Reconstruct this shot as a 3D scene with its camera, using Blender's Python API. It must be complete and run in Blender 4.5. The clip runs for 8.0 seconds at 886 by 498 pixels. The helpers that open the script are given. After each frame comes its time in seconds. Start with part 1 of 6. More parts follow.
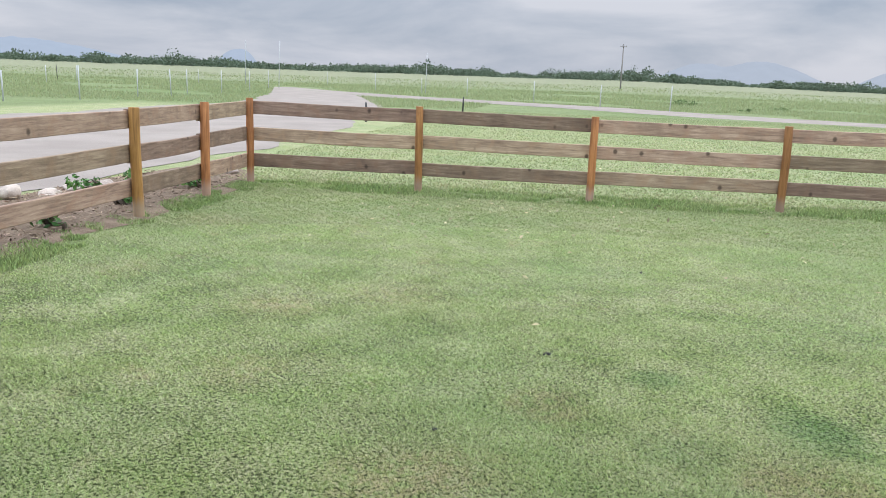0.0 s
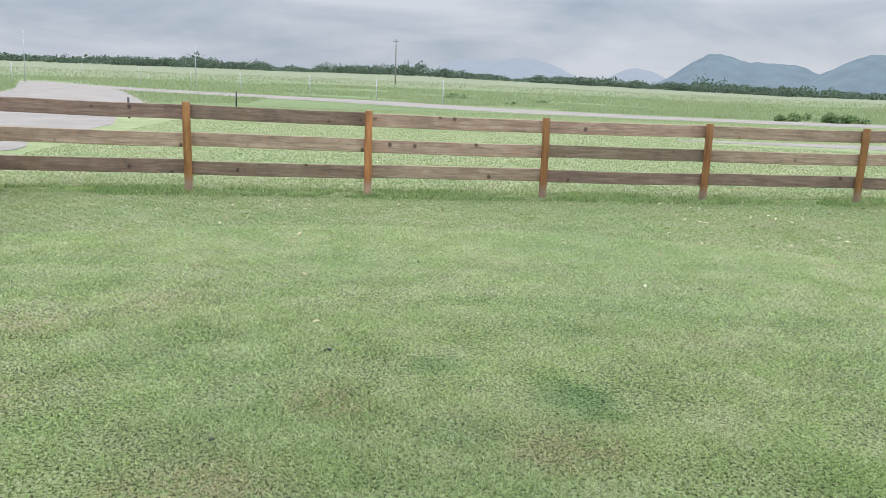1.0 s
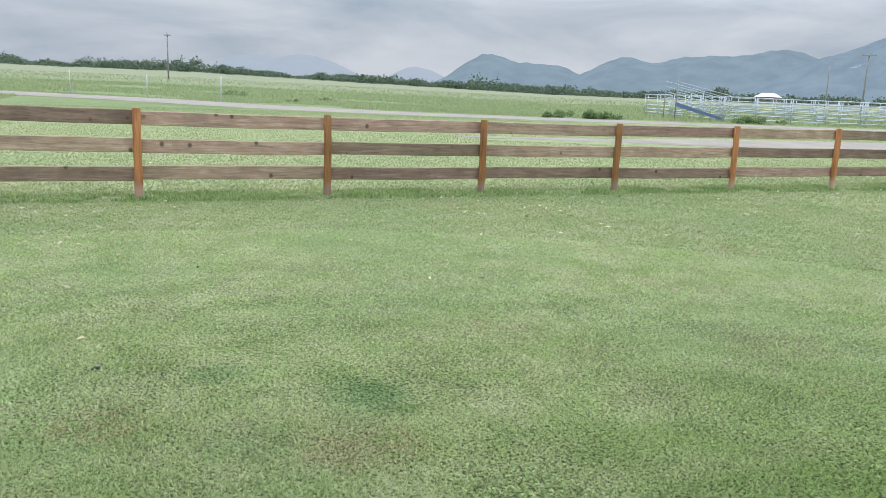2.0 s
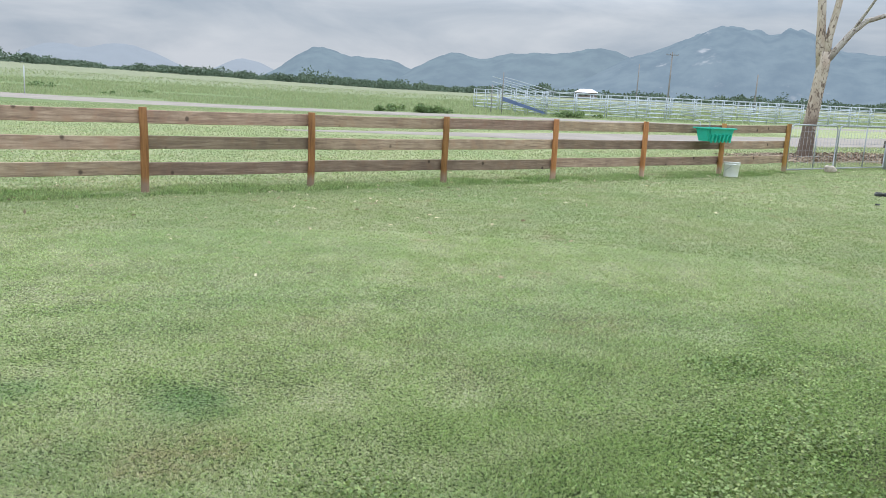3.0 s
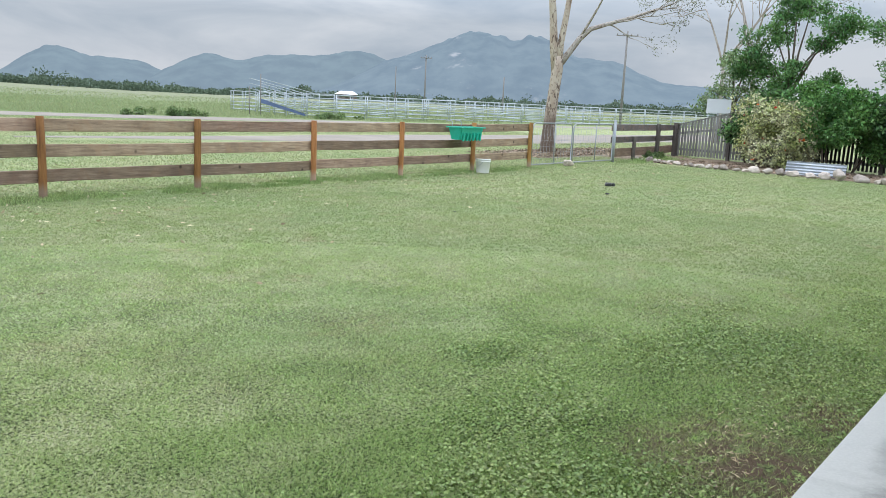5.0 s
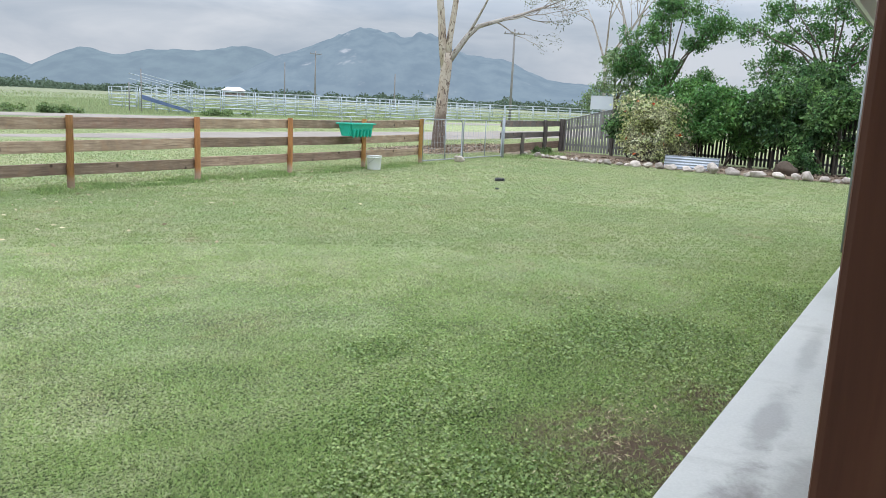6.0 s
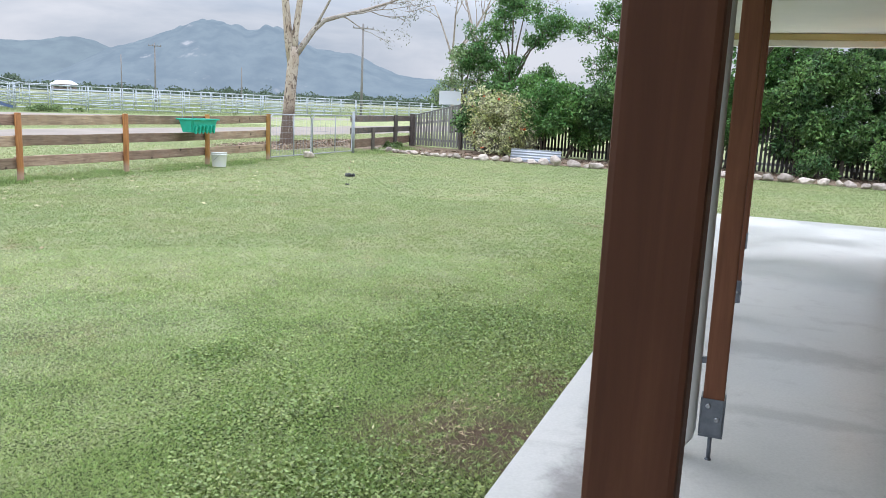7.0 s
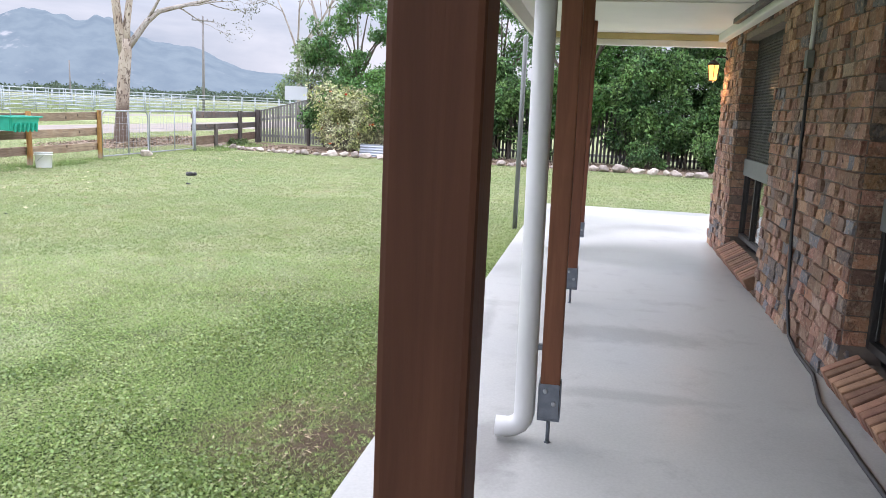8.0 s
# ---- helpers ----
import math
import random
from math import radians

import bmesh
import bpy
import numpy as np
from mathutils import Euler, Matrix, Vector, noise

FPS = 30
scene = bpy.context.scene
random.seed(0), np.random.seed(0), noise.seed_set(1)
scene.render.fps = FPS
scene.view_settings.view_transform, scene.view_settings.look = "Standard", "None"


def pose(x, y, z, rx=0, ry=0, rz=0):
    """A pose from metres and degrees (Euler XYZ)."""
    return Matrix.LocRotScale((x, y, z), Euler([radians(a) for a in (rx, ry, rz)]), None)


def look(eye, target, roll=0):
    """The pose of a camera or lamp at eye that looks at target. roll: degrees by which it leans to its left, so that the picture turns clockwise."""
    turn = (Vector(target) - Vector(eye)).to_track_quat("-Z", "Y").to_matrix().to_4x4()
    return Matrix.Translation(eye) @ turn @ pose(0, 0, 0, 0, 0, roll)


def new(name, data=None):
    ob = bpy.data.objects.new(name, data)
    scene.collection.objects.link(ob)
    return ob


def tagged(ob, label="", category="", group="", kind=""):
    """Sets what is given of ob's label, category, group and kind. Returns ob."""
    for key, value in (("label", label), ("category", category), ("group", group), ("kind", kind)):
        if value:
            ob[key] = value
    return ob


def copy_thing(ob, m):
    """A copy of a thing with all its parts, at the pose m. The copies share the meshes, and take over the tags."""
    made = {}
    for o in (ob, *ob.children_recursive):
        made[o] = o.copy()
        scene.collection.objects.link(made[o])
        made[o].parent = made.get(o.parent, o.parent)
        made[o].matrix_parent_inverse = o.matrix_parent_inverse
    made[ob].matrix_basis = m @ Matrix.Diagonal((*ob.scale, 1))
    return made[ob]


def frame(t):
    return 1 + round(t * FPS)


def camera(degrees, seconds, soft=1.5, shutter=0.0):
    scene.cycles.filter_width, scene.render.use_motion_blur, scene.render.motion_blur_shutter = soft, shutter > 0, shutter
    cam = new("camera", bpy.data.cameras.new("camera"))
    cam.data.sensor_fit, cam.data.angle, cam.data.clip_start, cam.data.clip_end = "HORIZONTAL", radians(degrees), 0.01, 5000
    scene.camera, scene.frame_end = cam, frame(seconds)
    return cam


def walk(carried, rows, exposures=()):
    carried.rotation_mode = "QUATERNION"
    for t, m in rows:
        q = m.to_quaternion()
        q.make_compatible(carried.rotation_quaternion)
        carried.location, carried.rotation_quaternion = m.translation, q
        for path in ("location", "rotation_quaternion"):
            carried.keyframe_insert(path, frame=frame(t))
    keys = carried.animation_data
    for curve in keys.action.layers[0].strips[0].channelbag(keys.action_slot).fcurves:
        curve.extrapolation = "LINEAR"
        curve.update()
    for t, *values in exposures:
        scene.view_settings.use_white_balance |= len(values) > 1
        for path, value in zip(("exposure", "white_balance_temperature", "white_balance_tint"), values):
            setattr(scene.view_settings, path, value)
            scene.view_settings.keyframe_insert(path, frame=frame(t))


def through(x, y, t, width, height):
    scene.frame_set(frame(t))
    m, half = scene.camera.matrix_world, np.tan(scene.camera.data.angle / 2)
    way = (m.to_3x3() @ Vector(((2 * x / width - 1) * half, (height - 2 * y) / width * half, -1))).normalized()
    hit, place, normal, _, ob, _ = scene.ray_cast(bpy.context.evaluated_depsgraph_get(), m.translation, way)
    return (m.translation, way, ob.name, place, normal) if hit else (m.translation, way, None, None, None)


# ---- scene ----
cam = camera(59.3, 8.0, 0.8)
PATH = [
    (0, (0.654, -0.200, 1.502), (0.3524, 1.7324, 1.0834), 1.94),
    (0.5, (0.686, -0.175, 1.496), (0.6629, 1.7811, 1.0786), 1.95),
    (1, (0.715, -0.184, 1.506), (0.9581, 1.7576, 1.0915), 2.02),
    (1.5, (0.737, -0.159, 1.499), (1.2466, 1.7318, 1.0912), 2.21),
    (2, (0.768, -0.151, 1.497), (1.5262, 1.6555, 1.0966), 2.35),
    (2.2, (0.785, -0.149, 1.502), (1.6254, 1.6208, 1.0990), 2.01),
    (3.3, (0.876, -0.167, 1.479), (2.0823, 1.3808, 1.0931), 2.87),
    (3.5, (0.891, -0.180, 1.478), (2.1470, 1.3296, 1.0993), 2.51),
    (4, (0.907, -0.184, 1.475), (2.2801, 1.2210, 1.1017), 2.54),
    (4.5, (0.929, -0.177, 1.478), (2.3988, 1.1289, 1.1096), 2.62),
    (6, (1.014, -0.195, 1.460), (2.7147, 0.7944, 1.0999), 2.68),
    (6.5, (1.040, -0.228, 1.464), (2.8219, 0.6077, 1.1067), 2.70),
    (7, (1.063, -0.255, 1.469), (2.9183, 0.4016, 1.1130), 2.66),
    (7.5, (1.095, -0.287, 1.473), (3.0053, 0.1871, 1.1164), 2.56),
    (8, (1.102, -0.315, 1.478), (3.0482, -0.0187, 1.1266), 2.48),
]
walk(cam, [(t, look(eye, target, roll)) for t, eye, target, roll in PATH], [(0.0, 0.05, 6600, 14), (1.5, 0.0, 6500, 10), (4.5, -0.02, 6500, 10), (6.0, 0.02, 6500, 11), (6.7, 0.13, 6500, 13), (7.4, 0.33, 6550, 17), (8.0, 0.47, 6550, 21)])

# ---- sky and sun ----
SUN_EL, SUN_AZ = 62.0, 40.0
world = bpy.data.worlds.new("overcast_sky")
scene.world = world
world.use_nodes = True
wn = world.node_tree
wn.nodes.clear()


wnode = wn.nodes.new
w_sky = wnode("ShaderNodeTexSky")
w_sky.sky_type, w_sky.sun_disc = "NISHITA", False
w_sky.sun_elevation, w_sky.sun_rotation = radians(SUN_EL), radians(SUN_AZ)
w_sky.air_density, w_sky.dust_density = 1.2, 2.5
w_tc = wnode("ShaderNodeTexCoord")
w_map = wnode("ShaderNodeMapping")
w_map.inputs["Scale"].default_value = (1.0, 1.0, 4.2)
w_n1 = wnode("ShaderNodeTexNoise")
w_n1.inputs["Scale"].default_value, w_n1.inputs["Detail"].default_value = 3.4, 7.0
w_n1.inputs["Roughness"].default_value, w_n1.inputs["Distortion"].default_value = 0.55, 0.4
w_ramp = wnode("ShaderNodeValToRGB")
el = w_ramp.color_ramp.elements
el[0].position, el[0].color = 0.34, (0.40, 0.49, 0.61, 1)
el[1].position, el[1].color = 0.64, (0.705, 0.76, 0.845, 1)
w_sep = wnode("ShaderNodeSeparateXYZ")
w_zen = wnode("ShaderNodeMapRange")
w_zen.inputs["From Min"].default_value, w_zen.inputs["From Max"].default_value = 0.10, 0.55
w_zen.inputs["To Min"].default_value, w_zen.inputs["To Max"].default_value = 1.0, 4.3
w_mul = wnode("ShaderNodeVectorMath")
w_mul.operation = "SCALE"
w_bg1 = wnode("ShaderNodeBackground")
w_bg1.inputs["Strength"].default_value = 0.95
w_bg2 = wnode("ShaderNodeBackground")
w_bg2.inputs["Strength"].default_value = 0.07
w_mix = wnode("ShaderNodeMixShader")
w_mix.inputs[0].default_value = 0.15
w_out = wnode("ShaderNodeOutputWorld")
for a, b in ((w_tc.outputs["Generated"], w_map.inputs["Vector"]), (w_map.outputs[0], w_n1.inputs["Vector"]),
             (w_n1.outputs["Fac"], w_ramp.inputs[0]), (w_tc.outputs["Generated"], w_sep.inputs[0]),
             (w_sep.outputs["Z"], w_zen.inputs["Value"]), (w_ramp.outputs[0], w_mul.inputs[0]),
             (w_zen.outputs[0], w_mul.inputs["Scale"]), (w_mul.outputs[0], w_bg1.inputs["Color"]),
             (w_sky.outputs[0], w_bg2.inputs["Color"]), (w_bg1.outputs[0], w_mix.inputs[1]),
             (w_bg2.outputs[0], w_mix.inputs[2]), (w_mix.outputs[0], w_out.inputs[0])):
    wn.links.new(a, b)
sun_data = bpy.data.lights.new("sun", "SUN")
sun_data.energy, sun_data.angle, sun_data.color = 1.1, radians(60), (1.0, 0.96, 0.90)
sun = new("sun", sun_data)
se, sa = radians(SUN_EL), radians(SUN_AZ)
sun.matrix_world = look((math.cos(se) * math.sin(sa) * 50, math.cos(se) * math.cos(sa) * 50, math.sin(se) * 50), (0, 0, 0))

# ---- materials ----


class Nodes:
    """A small wrapper that makes nodes of one material and links them."""

    def __init__(self, name):
        self.mat = bpy.data.materials.new(name)
        self.mat.use_nodes = True
        self.nt = self.mat.node_tree
        self.nt.nodes.clear()
        self.out = self.nt.nodes.new("ShaderNodeOutputMaterial")
        self.bsdf = self.nt.nodes.new("ShaderNodeBsdfPrincipled")
        self.nt.links.new(self.bsdf.outputs[0], self.out.inputs[0])

    def link(self, a, b):
        self.nt.links.new(a, b)

    def make(self, kind, operation=None):
        n = self.nt.nodes.new(kind)
        if operation:
            n.operation = operation
        return n

    def coords(self, where="object", scale=(1, 1, 1)):
        if where == "world":
            src = self.make("ShaderNodeNewGeometry").outputs["Position"]
        else:
            src = self.make("ShaderNodeTexCoord").outputs["Object"]
        m = self.make("ShaderNodeMapping")
        m.inputs["Scale"].default_value = scale
        self.link(src, m.inputs["Vector"])
        return m.outputs[0]

    def noise(self, vec, scale, detail=5.0, rough=0.55, warp=0.0):
        n = self.make("ShaderNodeTexNoise")
        self.link(vec, n.inputs["Vector"])
        n.inputs["Scale"].default_value, n.inputs["Detail"].default_value = scale, detail
        n.inputs["Roughness"].default_value, n.inputs["Distortion"].default_value = rough, warp
        return n.outputs["Fac"]

    def ramp(self, fac, *stops):
        r = self.make("ShaderNodeValToRGB")
        e = r.color_ramp.elements
        while len(e) < len(stops):
            e.new(0.5)
        for k, (p, c) in enumerate(stops):
            e[k].position = p
            e[k].color = (*c, 1) if not isinstance(c, (int, float)) else (c, c, c, 1)
        self.link(fac, r.inputs[0])
        return r.outputs[0]

    def mix(self, fac, a, b, blend="MIX"):
        m = self.make("ShaderNodeMix")
        m.data_type, m.blend_type = "RGBA", blend
        for value, sock in ((fac, m.inputs[0]), (a, m.inputs[6]), (b, m.inputs[7])):
            if isinstance(value, (int, float)):
                sock.default_value = value if sock == m.inputs[0] else (value, value, value, 1)
            elif isinstance(value, tuple):
                sock.default_value = (*value, 1)
            else:
                self.link(value, sock)
        return m.outputs[2]

    def calc(self, op, a, b=0.0, clamp=False):
        m = self.make("ShaderNodeMath", operation=op)
        m.use_clamp = clamp
        for value, sock in ((a, m.inputs[0]), (b, m.inputs[1])):
            if isinstance(value, (int, float)):
                sock.default_value = value
            else:
                self.link(value, sock)
        return m.outputs[0]

    def spread(self, fac, lo, hi, a=0.0, b=1.0):
        m = self.make("ShaderNodeMapRange")
        m.interpolation_type = "SMOOTHSTEP"
        self.link(fac, m.inputs["Value"])
        for k, v in (("From Min", lo), ("From Max", hi), ("To Min", a), ("To Max", b)):
            m.inputs[k].default_value = v
        return m.outputs[0]

    def vary(self, color, source, lo=0.75, hi=1.25, hue=0.02):
        """Brightness and a little hue by a random number a piece."""
        h = self.make("ShaderNodeHueSaturation")
        self.link(color, h.inputs["Color"])
        self.link(self.spread(source, 0, 1, lo, hi), h.inputs["Value"])
        self.link(self.calc("ADD", self.calc("MULTIPLY", self.calc("FRACT", self.calc("MULTIPLY", source, 7.31)), 2 * hue), 0.5 - hue), h.inputs["Hue"])
        return h.outputs[0]

    def piece(self):
        return self.make("ShaderNodeObjectInfo").outputs["Random"]

    def island(self):
        return self.make("ShaderNodeNewGeometry").outputs["Random Per Island"]

    def finish(self, color, rough=0.8, metal=0.0, bump=None, strength=0.3, distance=0.01, spec=0.5):
        if isinstance(color, tuple):
            self.bsdf.inputs["Base Color"].default_value = (*color, 1)
        else:
            self.link(color, self.bsdf.inputs["Base Color"])
        if isinstance(rough, (int, float)):
            self.bsdf.inputs["Roughness"].default_value = rough
        else:
            self.link(rough, self.bsdf.inputs["Roughness"])
        self.bsdf.inputs["Metallic"].default_value = metal
        self.bsdf.inputs["Specular IOR Level"].default_value = spec
        if bump is not None:
            b = self.make("ShaderNodeBump")
            b.inputs["Strength"].default_value, b.inputs["Distance"].default_value = strength, distance
            self.link(bump, b.inputs["Height"])
            self.link(b.outputs[0], self.bsdf.inputs["Normal"])
        return self.mat

    def thin_leaf(self, color, through=0.35):
        """Adds light that shines through a leaf."""
        t = self.make("ShaderNodeBsdfTranslucent")
        if isinstance(color, tuple):
            t.inputs[0].default_value = (*color, 1)
        else:
            self.link(color, t.inputs[0])
        m = self.make("ShaderNodeMixShader")
        m.inputs[0].default_value = through
        self.link(self.bsdf.outputs[0], m.inputs[1])
        self.link(t.outputs[0], m.inputs[2])
        self.link(m.outputs[0], self.out.inputs[0])
        return self.mat


def plain(name, c1, c2, scale=4.0, rough=0.7, metal=0.0, bscale=40.0, strength=0.2, distance=0.004, stretch=(1, 1, 1), vary=0.0, spec=0.5):
    """A surface with colour that varies at two scales and fine relief."""
    n = Nodes(name)
    v = n.coords(scale=stretch)
    big, fine = n.noise(v, scale, 6), n.noise(v, bscale, 4)
    col = n.mix(n.calc("ADD", n.calc("MULTIPLY", n.spread(big, 0.3, 0.7), 0.65), n.calc("MULTIPLY", fine, 0.35)), c1, c2)
    if vary:
        col = n.vary(col, n.piece(), 1 - vary, 1 + vary, 0.01)
    return n.finish(col, n.spread(big, 0.2, 0.8, max(rough - 0.1, 0.02), min(rough + 0.1, 1)), metal, n.calc("ADD", fine, big), strength, distance, spec)


def lawn_colour(n):
    """Colour of the mown lawn and the paddock by place: patches, dry spots, worn soil by the slab."""
    v = n.coords("world")
    big, mid, fine = n.noise(v, 0.45, 4), n.noise(v, 2.3, 5, 0.6), n.noise(v, 55, 3, 0.7)
    col = n.mix(n.spread(mid, 0.35, 0.68), LAWN_GREEN, LAWN_PALE)
    col = n.mix(n.calc("MULTIPLY", n.spread(big, 0.42, 0.62), 0.45), col, LAWN_COOL)
    dry = n.calc("MULTIPLY", n.spread(n.noise(v, 1.1, 5, 0.65, 0.3), 0.56, 0.72), n.spread(n.noise(v, 9, 4), 0.38, 0.62))
    col = n.mix(n.calc("MULTIPLY", dry, 0.75), col, LAWN_DRY)
    sep = n.make("ShaderNodeSeparateXYZ")
    n.link(v, sep.inputs[0])
    x, y = sep.outputs["X"], sep.outputs["Y"]

    def spot(cx, cy, r0, r1, wob=0.5):
        dx, dy = n.calc("SUBTRACT", x, cx), n.calc("SUBTRACT", y, cy)
        d = n.calc("SQRT", n.calc("ADD", n.calc("MULTIPLY", dx, dx), n.calc("MULTIPLY", dy, dy)))
        d = n.calc("ADD", d, n.calc("MULTIPLY", n.calc("SUBTRACT", mid, 0.5), wob * 2))
        return n.spread(d, r0, r1, 1.0, 0.0)

    for cx, cy, r, k in ((1.85, 3.3, 0.36, 0.8), (1.2, 3.85, 0.22, 0.6), (1.2, 3.0, 0.28, 0.6)):
        col = n.mix(n.calc("MULTIPLY", spot(cx, cy, r * 0.2, r, 0.25), k), col, LAWN_LUSH)
    for cx, cy, r, k in ((-1.2, 4.62, 0.42, 0.9), (0.15, 2.5, 0.48, 1.0), (-3.0, 7.4, 0.6, 0.6), (-2.75, 5.3, 0.5, 0.6), (1.67, 2.8, 0.36, 0.9), (5.6, 0.95, 0.6, 0.7), (0.6, 3.37, 0.28, 0.8), (-0.93, 3.4, 0.35, 0.6), (-0.5, 5.1, 0.55, 0.6), (4.6, 3.4, 0.5, 0.5), (7.0, 1.95, 0.6, 0.5)):
        col = n.mix(n.calc("MULTIPLY", n.calc("MULTIPLY", spot(cx, cy, r * 0.2, r, 0.35), n.spread(n.noise(v, 14, 3), 0.32, 0.6)), k * 0.72), col, LAWN_DRY)
    # lusher, deeper green growth along the slab and at the foot of the fences
    verge = n.calc("ADD", n.calc("ADD", y, n.calc("MULTIPLY", x, 0.0375)), n.calc("MULTIPLY", n.calc("SUBTRACT", mid, 0.5), 1.6))
    col = n.mix(n.calc("MULTIPLY", n.calc("MULTIPLY", n.spread(verge, 0.9, 2.6, 1.0, 0.0), n.spread(x, 2.0, 4.0)), n.spread(x, 13.0, 9.0, 0.0, 0.6)), col, LAWN_VERGE)
    weedy = n.spread(n.noise(v, 1.7, 4, 0.6, 0.5), 0.42, 0.6)
    foot = n.calc("ADD", y, n.calc("MULTIPLY", n.calc("SUBTRACT", mid, 0.5), 0.9))
    col = n.mix(n.calc("MULTIPLY", n.calc("MULTIPLY", n.spread(foot, 9.75, 10.2), n.spread(foot, 10.7, 11.1, 1.0, 0.0)), n.calc("MULTIPLY", weedy, 0.75)), col, LAWN_VERGE)
    lush = n.calc("ADD", n.calc("ADD", y, n.calc("MULTIPLY", x, -0.28)), n.calc("MULTIPLY", n.calc("SUBTRACT", big, 0.5), 3.0))
    lush = n.calc("MULTIPLY", n.spread(lush, 0.5, 2.3, 1.0, 0.0), n.spread(x, 7.5, 5.0, 0.0, 0.75))
    col = n.mix(lush, col, LAWN_NEAR)
    streak = n.noise(n.coords("world", (0.22, 2.6, 1)), 1.0, 4, 0.5)
    col = n.mix(n.calc("MULTIPLY", n.spread(streak, 0.5, 0.68), 0.4), col, LAWN_PALE)
    soil = spot(4.3, 0.62, 0.15, 0.75, 0.5)
    soil = n.calc("MAXIMUM", soil, spot(5.2, 0.52, 0.05, 0.5, 0.4))
    return v, col, n.calc("MULTIPLY", soil, n.spread(n.noise(v, 11, 4), 0.30, 0.52)), fine, x, y


LAWN_GREEN, LAWN_PALE, LAWN_COOL = (0.352, 0.412, 0.178), (0.46, 0.468, 0.268), (0.30, 0.388, 0.18)
LAWN_DRY, LAWN_LUSH, SOIL = (0.48, 0.385, 0.245), (0.17, 0.275, 0.105), (0.125, 0.088, 0.06)
LAWN_VERGE, LAWN_NEAR = (0.32, 0.415, 0.14), (0.28, 0.378, 0.13)
PADDOCK, PADDOCK_SEED = (0.215, 0.275, 0.12), (0.30, 0.305, 0.20)


def ground_material():
    n = Nodes("grass_ground")
    v, col, soil, fine, x, y = lawn_colour(n)
    # paddock beyond the yard: longer, brighter grass, then pale seed heads far out
    pad = n.mix(n.spread(n.noise(v, 0.25, 6, 0.6), 0.35, 0.65), PADDOCK, (0.255, 0.315, 0.14))
    pad = n.mix(n.spread(n.noise(v, 0.06, 5), 0.45, 0.7), pad, (0.17, 0.245, 0.085))
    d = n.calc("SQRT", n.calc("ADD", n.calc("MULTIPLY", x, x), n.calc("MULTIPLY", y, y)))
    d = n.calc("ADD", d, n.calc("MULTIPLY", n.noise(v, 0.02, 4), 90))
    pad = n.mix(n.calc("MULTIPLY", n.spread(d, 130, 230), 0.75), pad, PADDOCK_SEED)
    out = n.spread(n.calc("ADD", y, n.calc("MULTIPLY", n.noise(v, 0.4, 4), 5)), 36.0, 44.0)
    out = n.calc("MAXIMUM", out, n.spread(x, -20.0, -23.0))
    # Shade in the gaps between tufts, painted as dark noise; weaker farther out.
    gap_mask = n.spread(n.calc("ADD", n.noise(v, 60, 2, 0.55), n.calc("MULTIPLY", n.calc("SUBTRACT", n.noise(v, 1.9, 4, 0.6), 0.5), 0.32)), 0.435, 0.515)
    turf = n.mix(gap_mask, n.mix(1.0, col, (0.12, 0.15, 0.09), "MULTIPLY"), n.mix(1.0, col, 0.92, "MULTIPLY"))
    # Ground below the clover leaves is darkened: their gap shade put into the colour.
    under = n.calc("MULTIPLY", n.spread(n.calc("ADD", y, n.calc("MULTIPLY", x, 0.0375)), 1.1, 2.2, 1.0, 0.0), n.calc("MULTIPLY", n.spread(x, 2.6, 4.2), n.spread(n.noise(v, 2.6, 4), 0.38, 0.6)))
    shaded_turf = n.mix(n.calc("MULTIPLY", under, n.spread(x, 9.0, 6.0, 0.0, 0.35)), turf, (0.048, 0.052, 0.026))
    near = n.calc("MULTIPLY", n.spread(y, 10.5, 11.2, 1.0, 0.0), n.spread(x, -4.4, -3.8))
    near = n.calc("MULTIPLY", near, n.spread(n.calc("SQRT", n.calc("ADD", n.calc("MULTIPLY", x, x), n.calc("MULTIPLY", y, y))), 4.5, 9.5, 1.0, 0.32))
    col = n.mix(out, n.mix(near, n.mix(1.0, col, 0.86, "MULTIPLY"), shaded_turf), n.mix(1.0, pad, 0.86, "MULTIPLY"))
    col = n.mix(soil, col, SOIL)
    col = n.mix(0.55, col, n.ramp(fine, (0.3, 0.30), (0.7, 1.15)), "MULTIPLY")
    return n.finish(col, 0.9, 0, n.calc("ADD", fine, n.noise(v, 160, 2)), 0.7, 0.02, 0.15)


def blade_material(name, lo, hi):
    """Grass blades: green below, drier and paler towards the cut tips."""
    n = Nodes(name)
    v, col, soil, fine, x, y = lawn_colour(n)
    col = n.mix(n.calc("MULTIPLY", soil, 0.6), col, LAWN_DRY)
    sep = n.make("ShaderNodeSeparateXYZ")
    n.link(v, sep.inputs[0])
    tip = n.spread(sep.outputs["Z"], 0.002, 0.016)
    base = n.mix(1.0, col, (0.84, 0.98, 0.76), "MULTIPLY")
    col = n.mix(tip, base, n.mix(0.30, n.mix(1.0, col, 1.2, "MULTIPLY"), (0.56, 0.52, 0.39)))
    col = n.vary(col, n.island(), lo, hi, 0.018)
    n.finish(col, 0.55, spec=0.25)
    return n.thin_leaf(col, 0.4)


def leaf_material(name, c1, c2, lo=0.55, hi=1.5, rough=0.5, through=0.3):
    n = Nodes(name)
    v = n.coords("world")
    col = n.mix(n.spread(n.noise(v, 1.2, 4), 0.35, 0.65), c1, c2)
    col = n.vary(col, n.island(), lo, hi, 0.02)
    n.finish(col, rough, spec=0.4)
    return n.thin_leaf(col, through)


